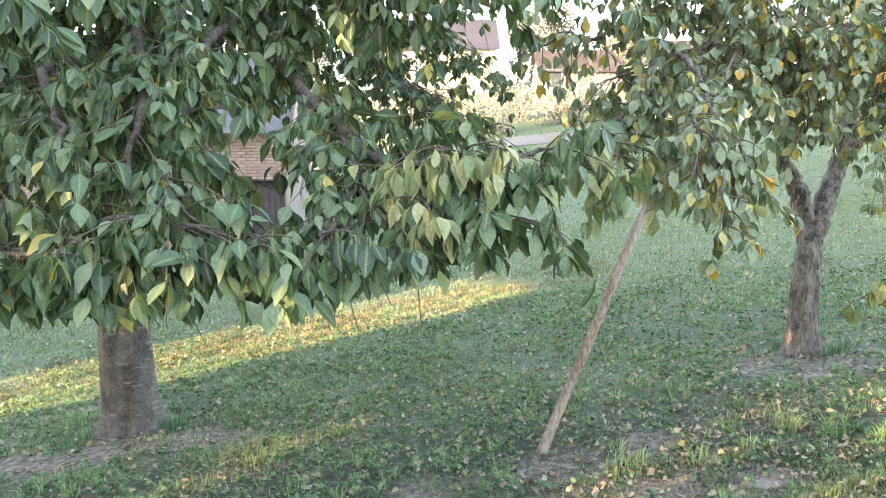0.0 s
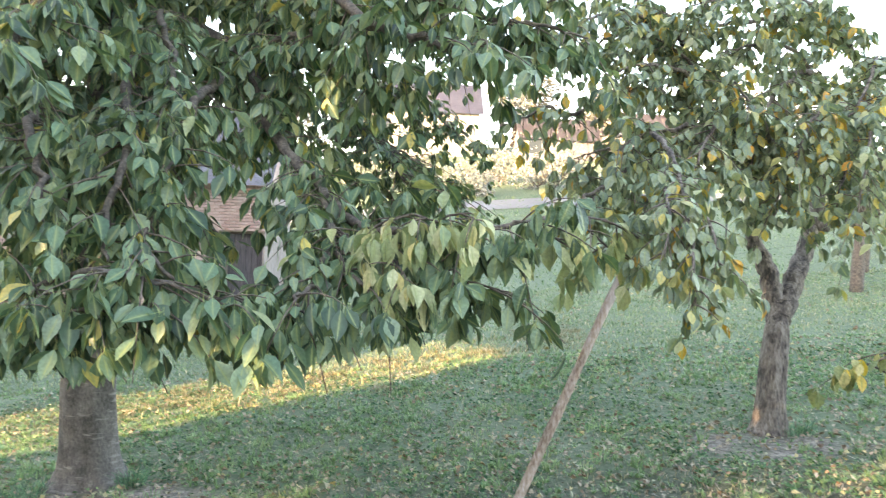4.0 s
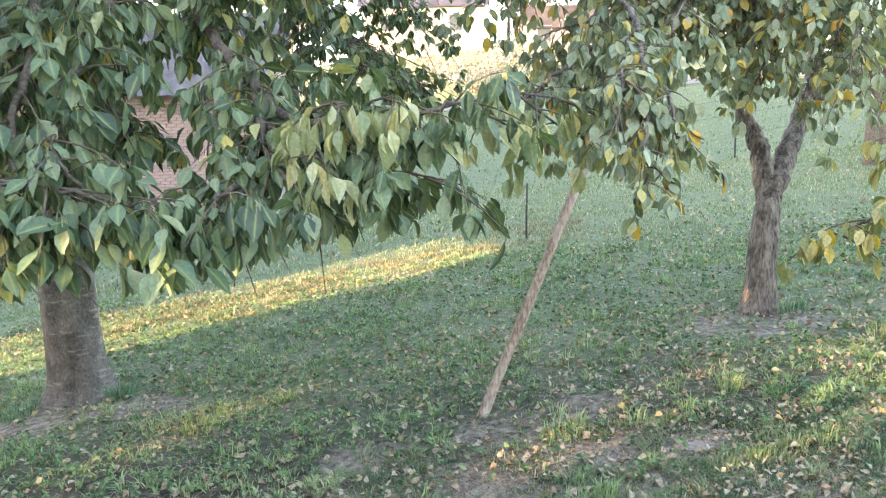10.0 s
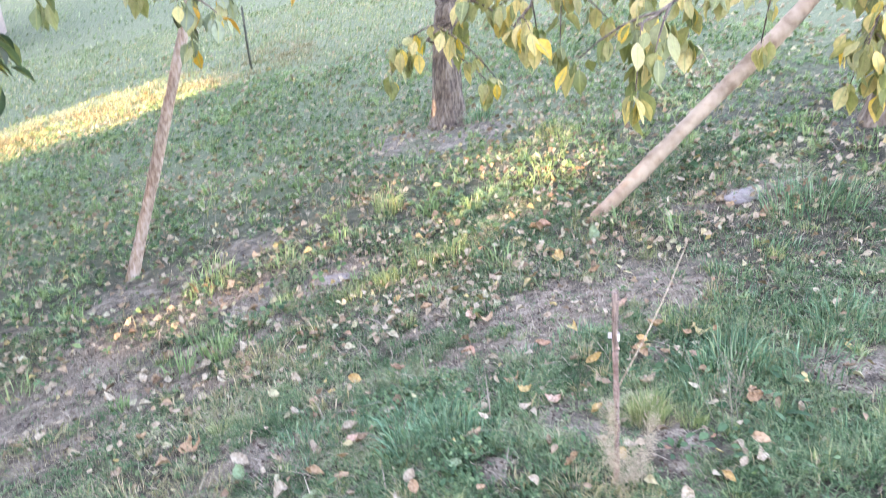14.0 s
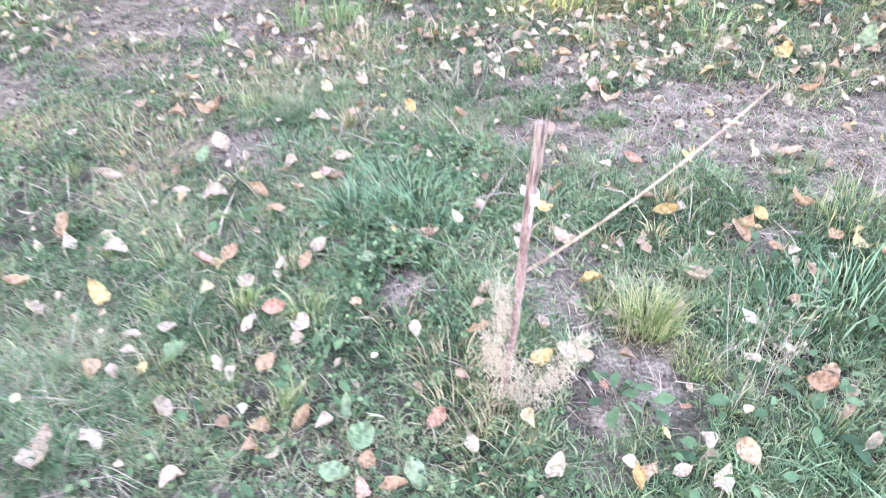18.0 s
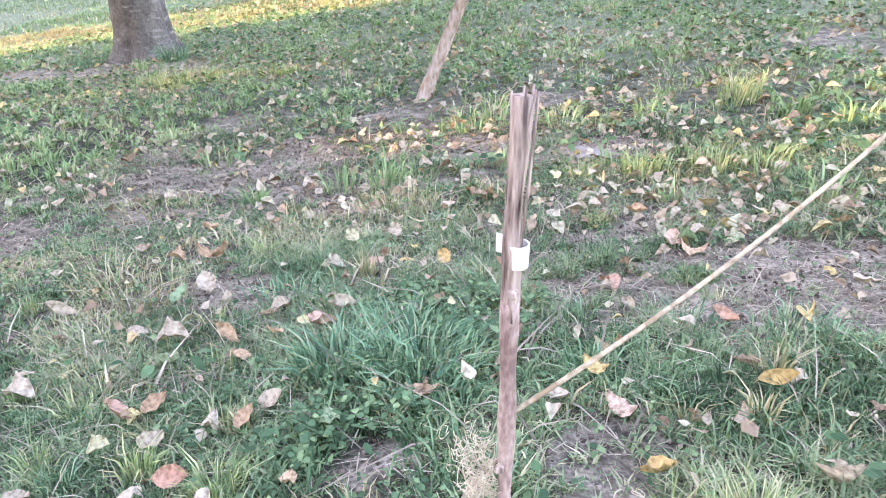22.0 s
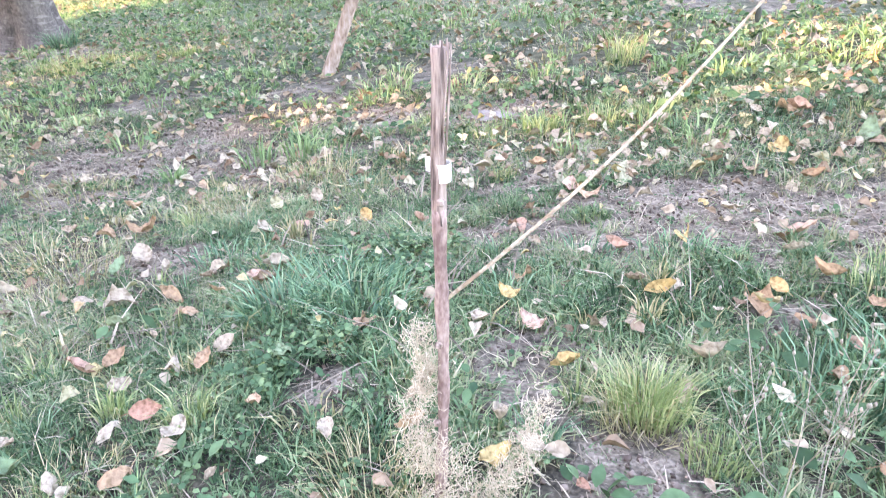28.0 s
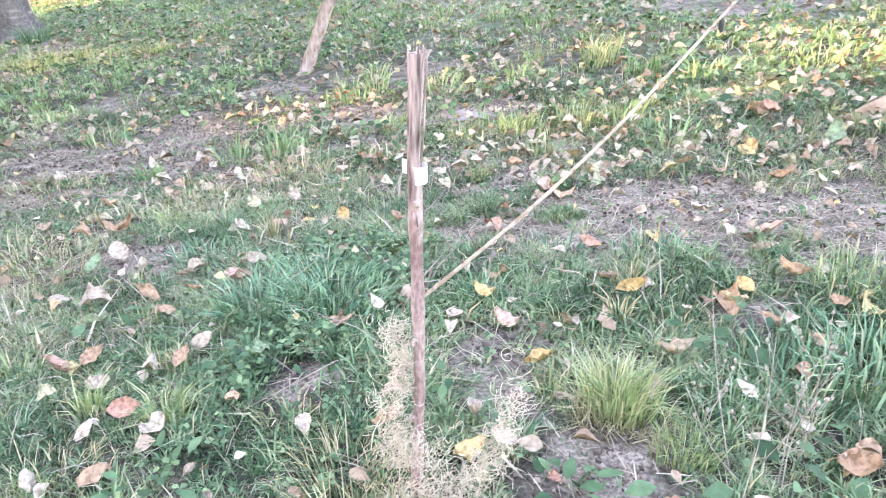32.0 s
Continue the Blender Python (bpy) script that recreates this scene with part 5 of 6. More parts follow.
far_house("white_house", -5.5, 3.6, 53.0, 8.0, 8.0, 10.7, 13.6, M_PLASTER, M_ROOF_VIOLET, "white plastered house with violet-grey roof across the valley", [(-3.6, 8.8), (-1.2, 8.8), (1.4, 8.8)])
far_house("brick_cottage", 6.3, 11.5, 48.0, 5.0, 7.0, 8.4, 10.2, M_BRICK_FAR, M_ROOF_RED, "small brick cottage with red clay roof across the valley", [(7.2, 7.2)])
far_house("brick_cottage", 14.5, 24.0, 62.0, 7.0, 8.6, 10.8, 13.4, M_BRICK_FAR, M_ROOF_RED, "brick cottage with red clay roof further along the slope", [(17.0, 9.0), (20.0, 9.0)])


def bush(name, x, y, rx, rz, count, size, mat, seed, label, category, group, stem=0.0):
    """A loose bush or a far tree: stems and a cloud of small leaves in uneven clumps."""
    r = np.random.default_rng(seed)
    q = place_on(x, y)
    b = empty(name, q, label, category, group)
    chunks, cents = [], []
    base = np.array(q)
    for k in range(9):
        d = r.normal(size=3)
        d[2] = abs(d[2]) + 0.3
        d /= np.linalg.norm(d)
        end = base + np.array([0, 0, stem]) + d * np.array([rx, rx, rz]) * r.uniform(0.5, 0.95)
        mid = base + np.array([0, 0, stem]) * 1.0 + (end - base - np.array([0, 0, stem])) * 0.4
        chunks.append(tube(spline([base - np.array([0, 0, 0.1]), base + np.array([0, 0, 0.6 * stem + 0.1]), mid, end], 4), np.linspace(0.05 + 0.05 * stem, 0.01, 13), 6))
        cents.append(end)
    part_me("trunk", big_mesh("trunk", *joined(chunks), M_TWIG), b)
    cents = np.array(cents)
    pick = r.integers(0, len(cents), count)
    at = cents[pick] + r.normal(size=(count, 3)) * np.array([rx, rx, rz]) * 0.24
    at[:, 2] = np.maximum(at[:, 2], base[2] + 0.05)
    part_me("crown", big_mesh("crown", *scatter(FARLEAF, at, r.normal(size=(count, 3)) - np.array([0, 0, 0.5]), r.normal(size=(count, 3)), size * r.uniform(0.6, 1.2, count)), mat), b, "", "stuff")
    return b


for k, (x, y, rx, rz) in enumerate([(1.6, 33, 1.6, 2.0), (3.6, 36, 1.7, 2.4), (5.4, 34, 1.5, 1.8), (7.4, 38, 1.8, 2.2), (-0.8, 37, 1.6, 2.0), (-4.0, 36, 2.0, 2.2), (9.8, 35, 1.7, 2.0), (-9.0, 40, 2.5, 2.6)]):
    bush("shrub", x, y, rx, rz, 1500, 0.16, M_SHRUB, 70 + k, "sunlit pale yellow autumn shrub on the far slope", "shrub", "far shrubs")
for k, (x, y, rx, rz, st) in enumerate([(6.0, 60, 2.2, 3.0, 2.5), (9.5, 66, 3.0, 3.6, 3), (14, 55, 2.5, 3.2, 2.5), (-12, 60, 3.5, 4.0, 3), (20, 48, 3, 3.4, 2.5), (27, 52, 3.4, 3.6, 3), (-22, 55, 4, 4, 3), (34, 45, 3.4, 3.6, 3)]):
    bush("far_tree", x, y, rx, rz, 2200, 0.28, M_FARTREE if k % 2 else M_SHRUB, 90 + k, "hazy autumn tree beyond the valley houses", "tree", "far trees", st)
for k, (x, y, rx, rz, st) in enumerate([(9.5, 12.5, 1.3, 1.3, 1.3), (12.5, 14.5, 1.5, 1.4, 1.4), (7.4, 9.2, 1.1, 1.1, 1.4), (16, 17, 1.6, 1.5, 1.4)]):
    bush("orchard_tree", x, y, rx, rz, 1800, 0.10, M_PEAR, 110 + k, "small orchard tree further along the hillside", "tree", "orchard trees", st)
rv = []
for x in np.linspace(-40, 40, 60):
    rv += [(x, 28.5, float(ground_z(x, 28.5)) + 0.03), (x, 31.0, float(ground_z(x, 31.0)) + 0.03)]
road = tagged(new("road", mesh_of("road", rv, [(2 * k, 2 * k + 2, 2 * k + 3, 2 * k + 1) for k in range(59)], M_ROAD)), "pale sunlit concrete lane across the slope", "road", kind="structure")

# an unseen tree added behind the walk to break the sun into patches
bush("orchard_tree", -8.65, -6.92, 1.25, 0.75, 1080, 0.13, M_PEAR, 131, "unseen tree added behind the walk to dapple the sunlight", "tree", "orchard trees", 2.65)

# unseen walls added behind the walk to shade the orchard, slotted for sunlit strips
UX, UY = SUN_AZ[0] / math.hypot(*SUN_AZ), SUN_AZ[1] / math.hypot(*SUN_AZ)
SHADE_WALLS = [
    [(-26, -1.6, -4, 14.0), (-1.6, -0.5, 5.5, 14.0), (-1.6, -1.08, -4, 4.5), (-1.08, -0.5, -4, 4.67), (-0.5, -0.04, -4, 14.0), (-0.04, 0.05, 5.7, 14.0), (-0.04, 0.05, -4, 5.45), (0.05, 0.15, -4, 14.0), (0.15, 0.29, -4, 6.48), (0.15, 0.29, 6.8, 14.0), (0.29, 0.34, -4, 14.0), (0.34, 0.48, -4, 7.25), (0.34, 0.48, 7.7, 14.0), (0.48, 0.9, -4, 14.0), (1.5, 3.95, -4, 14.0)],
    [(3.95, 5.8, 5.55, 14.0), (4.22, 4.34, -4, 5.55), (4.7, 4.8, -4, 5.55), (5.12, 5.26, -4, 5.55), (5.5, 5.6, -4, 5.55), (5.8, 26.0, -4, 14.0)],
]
# a slanting row of slots that lets a streak of sun through
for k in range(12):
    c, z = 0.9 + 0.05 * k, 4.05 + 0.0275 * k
    SHADE_WALLS[0] += [(c, c + 0.05, -4, z), (c, c + 0.05, z + 0.10 + 0.05 * (k % 3 == 1), 14.0)]
for walls in SHADE_WALLS:
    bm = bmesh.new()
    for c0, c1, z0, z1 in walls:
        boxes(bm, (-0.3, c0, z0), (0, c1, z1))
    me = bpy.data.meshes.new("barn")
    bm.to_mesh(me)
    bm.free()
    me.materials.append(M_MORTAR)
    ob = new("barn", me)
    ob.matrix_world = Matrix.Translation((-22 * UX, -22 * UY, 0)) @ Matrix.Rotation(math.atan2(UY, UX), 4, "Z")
    tagged(ob, "unseen wall added to shade the orchard, with slots for the sun", "barn", kind="structure")


# ---- grass, clover, fallen leaves ----
def blades(count, box, height, width, seed, keep=1.0, lean=0.5, clump=2.2, thin=0.95, out_of=None, bunch=1, soft=0.0):
    """Curved blades over a stretch of the plan, in bunches that stand denser in clumps, with few on bare soil."""
    r = np.random.default_rng(seed)
    x, y = r.uniform(box[0], box[1], count // bunch), r.uniform(box[2], box[3], count // bunch)
    d = 0.55 * value_noise(x, y, clump, seed) + 0.45 * value_noise(x, y, clump * 4.3, seed + 1)
    dens = np.clip((d - 0.25) / 0.30, 0.3, 1) * keep
    ok = r.random(len(x)) < dens * (1 - thin * bareness(x, y))
    if soft:
        ok &= r.random(len(x)) * soft < np.minimum(np.minimum(x - box[0], box[1] - x), np.minimum(y - box[2], box[3] - y))
    if out_of:
        ok &= (x < out_of[0]) | (x > out_of[1]) | (y < out_of[2]) | (y > out_of[3])
    x, y = np.repeat(x[ok], bunch), np.repeat(y[ok], bunch)
    n = len(x)
    big = np.repeat(r.uniform(0.55, 1.35, n // bunch), bunch)
    tall = 0.55 + 0.9 * value_noise(x, y, 1.7, seed + 2) ** 1.5
    h = height * tall * big * r.uniform(0.5, 1.2, n) * (1 - 0.6 * bareness(x, y))
    a = r.uniform(0, 2 * math.pi, n)
    w = width * r.uniform(0.6, 1.3, n) * (0.7 + 0.3 * big)
    b = a + 1.57 + r.normal(0, 0.5, n)
    way = np.stack([np.cos(b), np.sin(b), 0 * b], -1)
    if bunch > 1:
        off = 0.16 * height * big * np.sqrt(r.random(n))
        x, y = x + off * way[:, 0], y + off * way[:, 1]
    side = np.stack([np.cos(a), np.sin(a), 0 * a], -1)
    out = way * (h * lean * r.uniform(0.2, 1.6, n))[:, None]
    base = np.stack([x, y, ground_z(x, y) - 0.004], -1)
    up = np.stack([0 * h, 0 * h, h], -1)
    mid, tip = base + 0.3 * out + 0.6 * up, base + out + up * r.uniform(0.55, 1.0, n)[:, None]
    v = np.stack([base - side * w[:, None] / 2, base + side * w[:, None] / 2, mid + side * w[:, None] * 0.4, mid - side * w[:, None] * 0.4, tip], 1).reshape(-1, 3)
    l = (np.array([0, 1, 2, 3, 3, 2, 4])[None] + (np.arange(n) * 5)[:, None]).ravel()
    return v, l, np.tile([4, 3], n)


def tuft(x, y, count, height, spread, width, seed, lean=0.5):
    r = np.random.default_rng(seed)
    a, d = r.uniform(0, 2 * math.pi, count), np.sqrt(r.random(count)) * spread
    px, py = x + d * np.cos(a), y + d * np.sin(a)
    h = height * r.uniform(0.45, 1.1, count)
    out = np.stack([np.cos(a + r.normal(0, 0.6, count)), np.sin(a + r.normal(0, 0.6, count)), 0 * a], -1) * (h * lean * r.uniform(0.1, 1.4, count))[:, None]
    s = r.uniform(0, 2 * math.pi, count)
    side = np.stack([np.cos(s), np.sin(s), 0 * s], -1) * (width * r.uniform(0.6, 1.2, count) / 2)[:, None]
    base = np.stack([px, py, ground_z(px, py) - 0.004], -1)
    up = np.stack([0 * h, 0 * h, h], -1)
    mid, tip = base + 0.3 * out + 0.62 * up, base + out + 0.9 * up
    v = np.stack([base - side, base + side, mid + 0.8 * side, mid - 0.8 * side, tip], 1).reshape(-1, 3)
    l = (np.array([0, 1, 2, 3, 3, 2, 4])[None] + (np.arange(count) * 5)[:, None]).ravel()
    return v, l, np.tile([4, 3], count)


tagged(new("grass", big_mesh("grass", *blades(72000, (-11, 11, -9.0, -2.2), 0.06, 0.012, 205, lean=0.9, out_of=(-0.3, 2.7, -3.1, -1.0), bunch=8), M_GRASS)), "short uneven meadow grass behind the sapling", "grass", kind="stuff")
turf_label = "short uneven meadow grass, fresh green"
NEAR_HOLE = (-0.7, 3.0, -3.0, -0.5)
tagged(new("grass", big_mesh("grass", *blades(430000, (-1.1, 3.4, -3.1, -0.1), 0.031, 0.0027, 201, lean=1.0, bunch=9, soft=0.5), M_GRASS)), "short fine meadow grass, blue-green in patches", "grass", kind="stuff")
tagged(new("grass", big_mesh("grass", *blades(260000, (-7.0, 5.5, -2.4, 5.2), 0.042, 0.0076, 202, lean=0.9, out_of=NEAR_HOLE, bunch=10), M_GRASS_MID)), turf_label, "grass", kind="stuff")
tagged(new("grass", big_mesh("grass", *blades(80000, (-11, 11, 5.0, 13), 0.05, 0.016, 203), M_GRASS_FAR)), turf_label, "grass", kind="stuff")
tagged(new("grass", big_mesh("grass", *blades(55000, (-22, 26, 12, 32), 0.08, 0.034, 204), M_GRASS_FAR)), turf_label, "grass", kind="stuff")
tagged(new("grass", big_mesh("grass", *blades(300000, (0.25, 2.05, -3.05, -1.5), 0.027, 0.0016, 206, lean=0.9, clump=4.0, bunch=12, soft=0.25), M_GRASS)), "dense fine grass blades round the sapling", "grass", kind="stuff")
for args in ((22000, (-0.8, 3.1, -3.0, -0.3), 0.034, 0.0018, 211, 0.7), (34000, (-5.0, 5.5, -2.4, 4.5), 0.05, 0.004, 212, 0.6), (30000, (-9, 11, 3.0, 13), 0.07, 0.010, 213, 0.7)):
    tagged(new("dry_grass", big_mesh("dry_grass", *blades(*args), M_STRAW)), "straw-yellow dry blades among the grass", "grass", kind="stuff")
for k, (n, box, h, w) in enumerate([(90000, (-0.8, 3.1, -3.0, -0.3), 0.022, 0.0015), (30000, (-4.0, 4.5, -2.4, 3.0), 0.035, 0.0036)]):
    tagged(new("thatch", big_mesh("thatch", *blades(n, box, h, w, 220 + k, 1.0, 3.2, 3.0, 0.2), M_THATCH)), "flat dead grass stems and thatch on the soil", "thatch", kind="stuff")

# dry grass along the sunlit strip, its straw colour deepening the sun's gold
rt = np.random.default_rng(235)
chunks = []
for k in range(330):
    x = rt.uniform(-6.5, 1.8)
    y = 2.95 + 0.56 * (x + 4.7) + rt.normal(0, 0.55)
    chunks.append(tuft(x, y, 46, rt.uniform(0.04, 0.075), 0.17, 0.0075, 3600 + k, 1.0))
tagged(new("dry_grass", big_mesh("dry_grass", *joined(chunks), M_SWATH)), "swath of dry grass beyond the trees, coloured golden for the sunlit strip", "grass", kind="stuff")

# small tussocks all over the near turf, each of one kind of grass
rt = np.random.default_rng(240)
for mat, count, label in ((M_TEAL, 150, "small blue-green tussocks in the turf"), (M_TUFT, 110, "small fresh yellow-green tussocks in the turf"), (M_STRAW, 60, "small straw-coloured tussocks in the turf")):
    chunks = []
    for k in range(count):
        x, y = rt.uniform(-0.4, 2.6), rt.uniform(-2.95, -0.7)
        if float(bareness(x, y)) < 0.35:
            chunks.append(tuft(x, y, int(rt.integers(18, 60)), rt.uniform(0.03, 0.062), rt.uniform(0.012, 0.04), rt.uniform(0.0018, 0.0034), 2400 + len(chunks) + count, rt.uniform(0.6, 1.1)))
    tagged(new("tussocks", big_mesh("tussocks", *joined(chunks), mat)), label, "grass", kind="stuff")
chunks = []
for k in range(260):
    x, y = rt.uniform(-4.5, 4.0), rt.uniform(-1.6, 4.0)
    chunks.append(tuft(x, y, int(rt.integers(14, 40)), rt.uniform(0.05, 0.11), rt.uniform(0.03, 0.09), 0.006, 3000 + k, 0.8))
tagged(new("tussocks", big_mesh("tussocks", *joined(chunks), M_GRASS_MID)), "loose tussocks of longer grass under the trees", "grass", kind="stuff")

rc = np.random.default_rng(229)
x, y = rc.uniform(-0.6, 2.7, 120000), rc.uniform(-2.9, -0.3, 120000)
ok = rc.random(120000) < bareness(x, y) ** 2 * 0.5
x, y = x[ok], y[ok]
CLOD = (np.array([(1, 0, 0.1), (0, 1, 0), (-1, 0.1, 0), (0, -1, 0.1), (0.1, 0, 0.8), (0, 0, -0.6)]), np.array([0, 1, 4, 1, 2, 4, 2, 3, 4, 3, 0, 4, 1, 0, 5, 2, 1, 5, 3, 2, 5, 0, 3, 5]), np.full(8, 3))
clod_size = 0.0016 + 0.0055 * rc.random(len(x)) ** 4
M_CLOD = leaf_mat("soil_crumb", [(0.0, (0.06, 0.046, 0.038)), (0.5, (0.17, 0.135, 0.112)), (1.0, (0.34, 0.285, 0.24))], through=0.0, rough=0.95, gloss=0.1)
tagged(new("soil_crumbs", big_mesh("soil_crumbs", *scatter(CLOD, np.stack([x, y, ground_z(x, y) + 0.3 * clod_size], -1), rc.normal(size=(len(x), 3)), rc.normal(size=(len(x), 3)), clod_size), M_CLOD)), "loose brown soil crumbs on the bare patches", "soil", kind="stuff")

x, y = rc.uniform(-0.6, 2.7, 30000), rc.uniform(-2.95, -0.3, 30000)
ok = rc.random(30000) < 0.12 + 0.75 * bareness(x, y)
x, y = x[ok], y[ok]
STICK = (np.array([(0, -0.02, 0), (0.5, -0.02, 0.03), (1, 0, 0), (0.5, 0.02, 0.03), (0, 0.02, 0)]), np.array([0, 1, 3, 4, 1, 2, 3]), np.array([4, 3]))
flat = np.stack([rc.normal(size=len(x)), rc.normal(size=len(x)), rc.normal(0, 0.12, len(x))], -1)
tagged(new("straw_bits", big_mesh("straw_bits", *scatter(STICK, np.stack([x, y, ground_z(x, y) + rc.uniform(0.002, 0.008, len(x))], -1), flat, np.stack([rc.normal(0, 0.2, len(x)), rc.normal(0, 0.2, len(x)), np.ones(len(x))], -1), rc.uniform(0.012, 0.045, len(x))), M_THATCH)), "dry straw bits lying on the soil", "straw", kind="stuff")

# the larger tufts: x, y, blades, height, spread
GREEN_TUFTS = [(1.46, -2.45, 340, 0.082, 0.042), (0.92, -2.55, 70, 0.06, 0.03), (1.12, -0.96, 140, 0.08, 0.06), (1.31, -0.89, 130, 0.08, 0.06), (1.44, -0.88, 110, 0.08, 0.06), (1.33, -0.12, 140, 0.15, 0.07), (0.95, -0.97, 120, 0.05, 0.08), (2.55, 0.49, 160, 0.12, 0.12), (-1.81, 0.53, 260, 0.10, 0.22), (0.35, 2.59, 160, 0.10, 0.16), (1.82, -2.06, 160, 0.07, 0.08), (1.53, -2.52, 130, 0.05, 0.035), (0.83, -2.75, 160, 0.035, 0.07), (-1.68, 0.30, 90, 0.11, 0.10), (-1.5, 0.55, 90, 0.09, 0.12), (-1.32, 0.8, 80, 0.08, 0.12), (-1.95, 0.0, 80, 0.07, 0.12)]
STRAW_TUFTS = [(1.18, -2.62, 150, 0.06, 0.05), (1.22, -2.70, 120, 0.055, 0.05), (0.57, -1.37, 200, 0.06, 0.11), (0.70, -1.44, 120, 0.05, 0.10), (0.44, -1.62, 160, 0.05, 0.12), (0.36, -2.10, 200, 0.055, 0.10), (1.28, -2.74, 220, 0.05, 0.06), (1.46, -2.46, 190, 0.042, 0.06), (1.44, -2.47, 60, 0.066, 0.03), (0.41, -2.25, 160, 0.05, 0.09), (0.55, -2.36, 140, 0.045, 0.08), (-0.15, -1.5, 160, 0.05, 0.13), (0.84, -2.67, 120, 0.035, 0.06), (0.19, -2.0, 150, 0.05, 0.1)]
RANK_GRASS = [(0.90, -2.25, 340, 0.066, 0.07), (1.01, -2.21, 440, 0.070, 0.08), (0.94, -2.13, 320, 0.062, 0.08), (1.06, -2.30, 160, 0.05, 0.06), (0.66, -2.01, 140, 0.045, 0.09), (0.78, -2.04, 120, 0.04, 0.09), (1.78, -2.33, 220, 0.09, 0.09), (1.66, -2.36, 130, 0.06, 0.08), (1.97, -2.08, 160, 0.045, 0.14), (2.11, -2.33, 200, 0.065, 0.14), (1.92, -2.45, 170, 0.06, 0.12), (2.72, -1.54, 200, 0.12, 0.20), (1.34, -1.99, 110, 0.045, 0.08), (1.49, -1.95, 100, 0.04, 0.06), (2.3, -1.75, 160, 0.05, 0.22), (-2.55, 1.25, 200, 0.14, 0.10), (-3.2, 1.1, 150, 0.12, 0.12), (2.3, 1.3, 200, 0.13, 0.12)]
for k, (x, y, n, h, spread) in enumerate(GREEN_TUFTS):
    tagged(new("grass_tuft", big_mesh("grass_tuft", *tuft(x, y, n, h, spread, 0.0021 if y < -2 else 0.0035, 300 + k, 0.58 if k == 0 else 0.7), M_TUFT)), "bushy tuft of long yellow-green grass", "grass", "grass tufts", "stuff")
for k, (x, y, n, h, spread) in enumerate(STRAW_TUFTS):
    tagged(new("dry_grass_tuft", big_mesh("dry_grass_tuft", *tuft(x, y, n, h, spread, 0.0016 if y < -2 else 0.003, 320 + k, 1.2), M_STRAW)), "flattened tuft of straw-yellow dry grass", "grass", "dry grass tufts", "stuff")
for k, (x, y, n, h, spread) in enumerate(RANK_GRASS):
    tagged(new("broad_grass", big_mesh("broad_grass", *tuft(x, y, n, h, spread, 0.0042, 340 + k, 0.85), M_TEAL)), "rank blue-green broad-bladed grass clump", "grass", "broad grass clumps", "stuff")

# clover and broad weeds: three leaflets on a stalk
TREFOIL = []
for a in (0, 2.1, 4.2):
    v, l, s = np.array([(0.03, 0, 0), (0.5, -0.42, 0.1), (1.0, -0.2, -0.02), (0.95, 0, -0.06), (1.0, 0.2, -0.02), (0.5, 0.42, 0.1)]), np.array([0, 1, 2, 3, 0, 3, 4, 5]), np.array([4, 4])
    TREFOIL.append((np.stack([v[:, 0] * math.cos(a) - v[:, 1] * math.sin(a), v[:, 0] * math.sin(a) + v[:, 1] * math.cos(a), v[:, 2]], -1), l, s))
TREFOIL = joined(TREFOIL)
HERB = leaf_shape([0.06, 0.29, 0.26, 0.02], 0.25, 0.2, 0.3)


def low_leaves(count, box, size, lift, seed, clump, cut, tilt=0.5, bare_too=0.1):
    r = np.random.default_rng(seed)
    x, y = r.uniform(box[0], box[1], count), r.uniform(box[2], box[3], count)
    ok = (value_noise(x, y, clump, seed) > cut) & (r.random(count) > bareness(x, y) * (1 - bare_too))
    x, y = x[ok], y[ok]
    n = len(x)
    at = np.stack([x, y, ground_z(x, y) + lift * r.uniform(0.3, 1.2, n)], -1)
    a = r.uniform(0, 2 * math.pi, n)
    along = np.stack([np.cos(a), np.sin(a), r.normal(0, tilt * 0.5, n)], -1)
    normal = np.stack([r.normal(0, tilt, n), r.normal(0, tilt, n), np.ones(n)], -1)
    return at, along, normal, size * r.uniform(0.55, 1.25, n)


for n, box, size, lift, seed, clump, cut in ((10000, (-0.5, 2.8, -3.0, -0.8), 0.0085, 0.022, 401, 2.5, 0.52), (6500, (-5, 5, -1.0, 5), 0.026, 0.034, 402, 1.5, 0.42), (500, (0.82, 1.15, -2.15, -1.85), 0.012, 0.03, 403, 6, 0.35), (160, (0.92, 1.12, -2.5, -2.32), 0.010, 0.026, 404, 8, 0.3)):
    tagged(new("clover", big_mesh("clover", *scatter(TREFOIL, *low_leaves(n, box, size, lift, seed, clump, cut)), M_CLOVER)), "low clover leaves among the grass", "clover", kind="stuff")
tagged(new("low_herbs", big_mesh("low_herbs", *scatter(HERB, *low_leaves(9000, (-0.5, 2.8, -3.0, -0.8), 0.0125, 0.02, 411, 3.1, 0.5, 0.8)), M_CLOVER, smooth=True)), "small green herb leaves among the grass", "weed", kind="stuff")
tagged(new("low_herbs", big_mesh("low_herbs", *scatter(HERB, *low_leaves(13000, (-5, 5, -0.9, 4.5), 0.034, 0.034, 412, 1.2, 0.45, 0.7)), M_CLOVER, smooth=True)), "low broad-leaved herbs under the trees", "weed", kind="stuff")
rngw = np.random.default_rng(44)
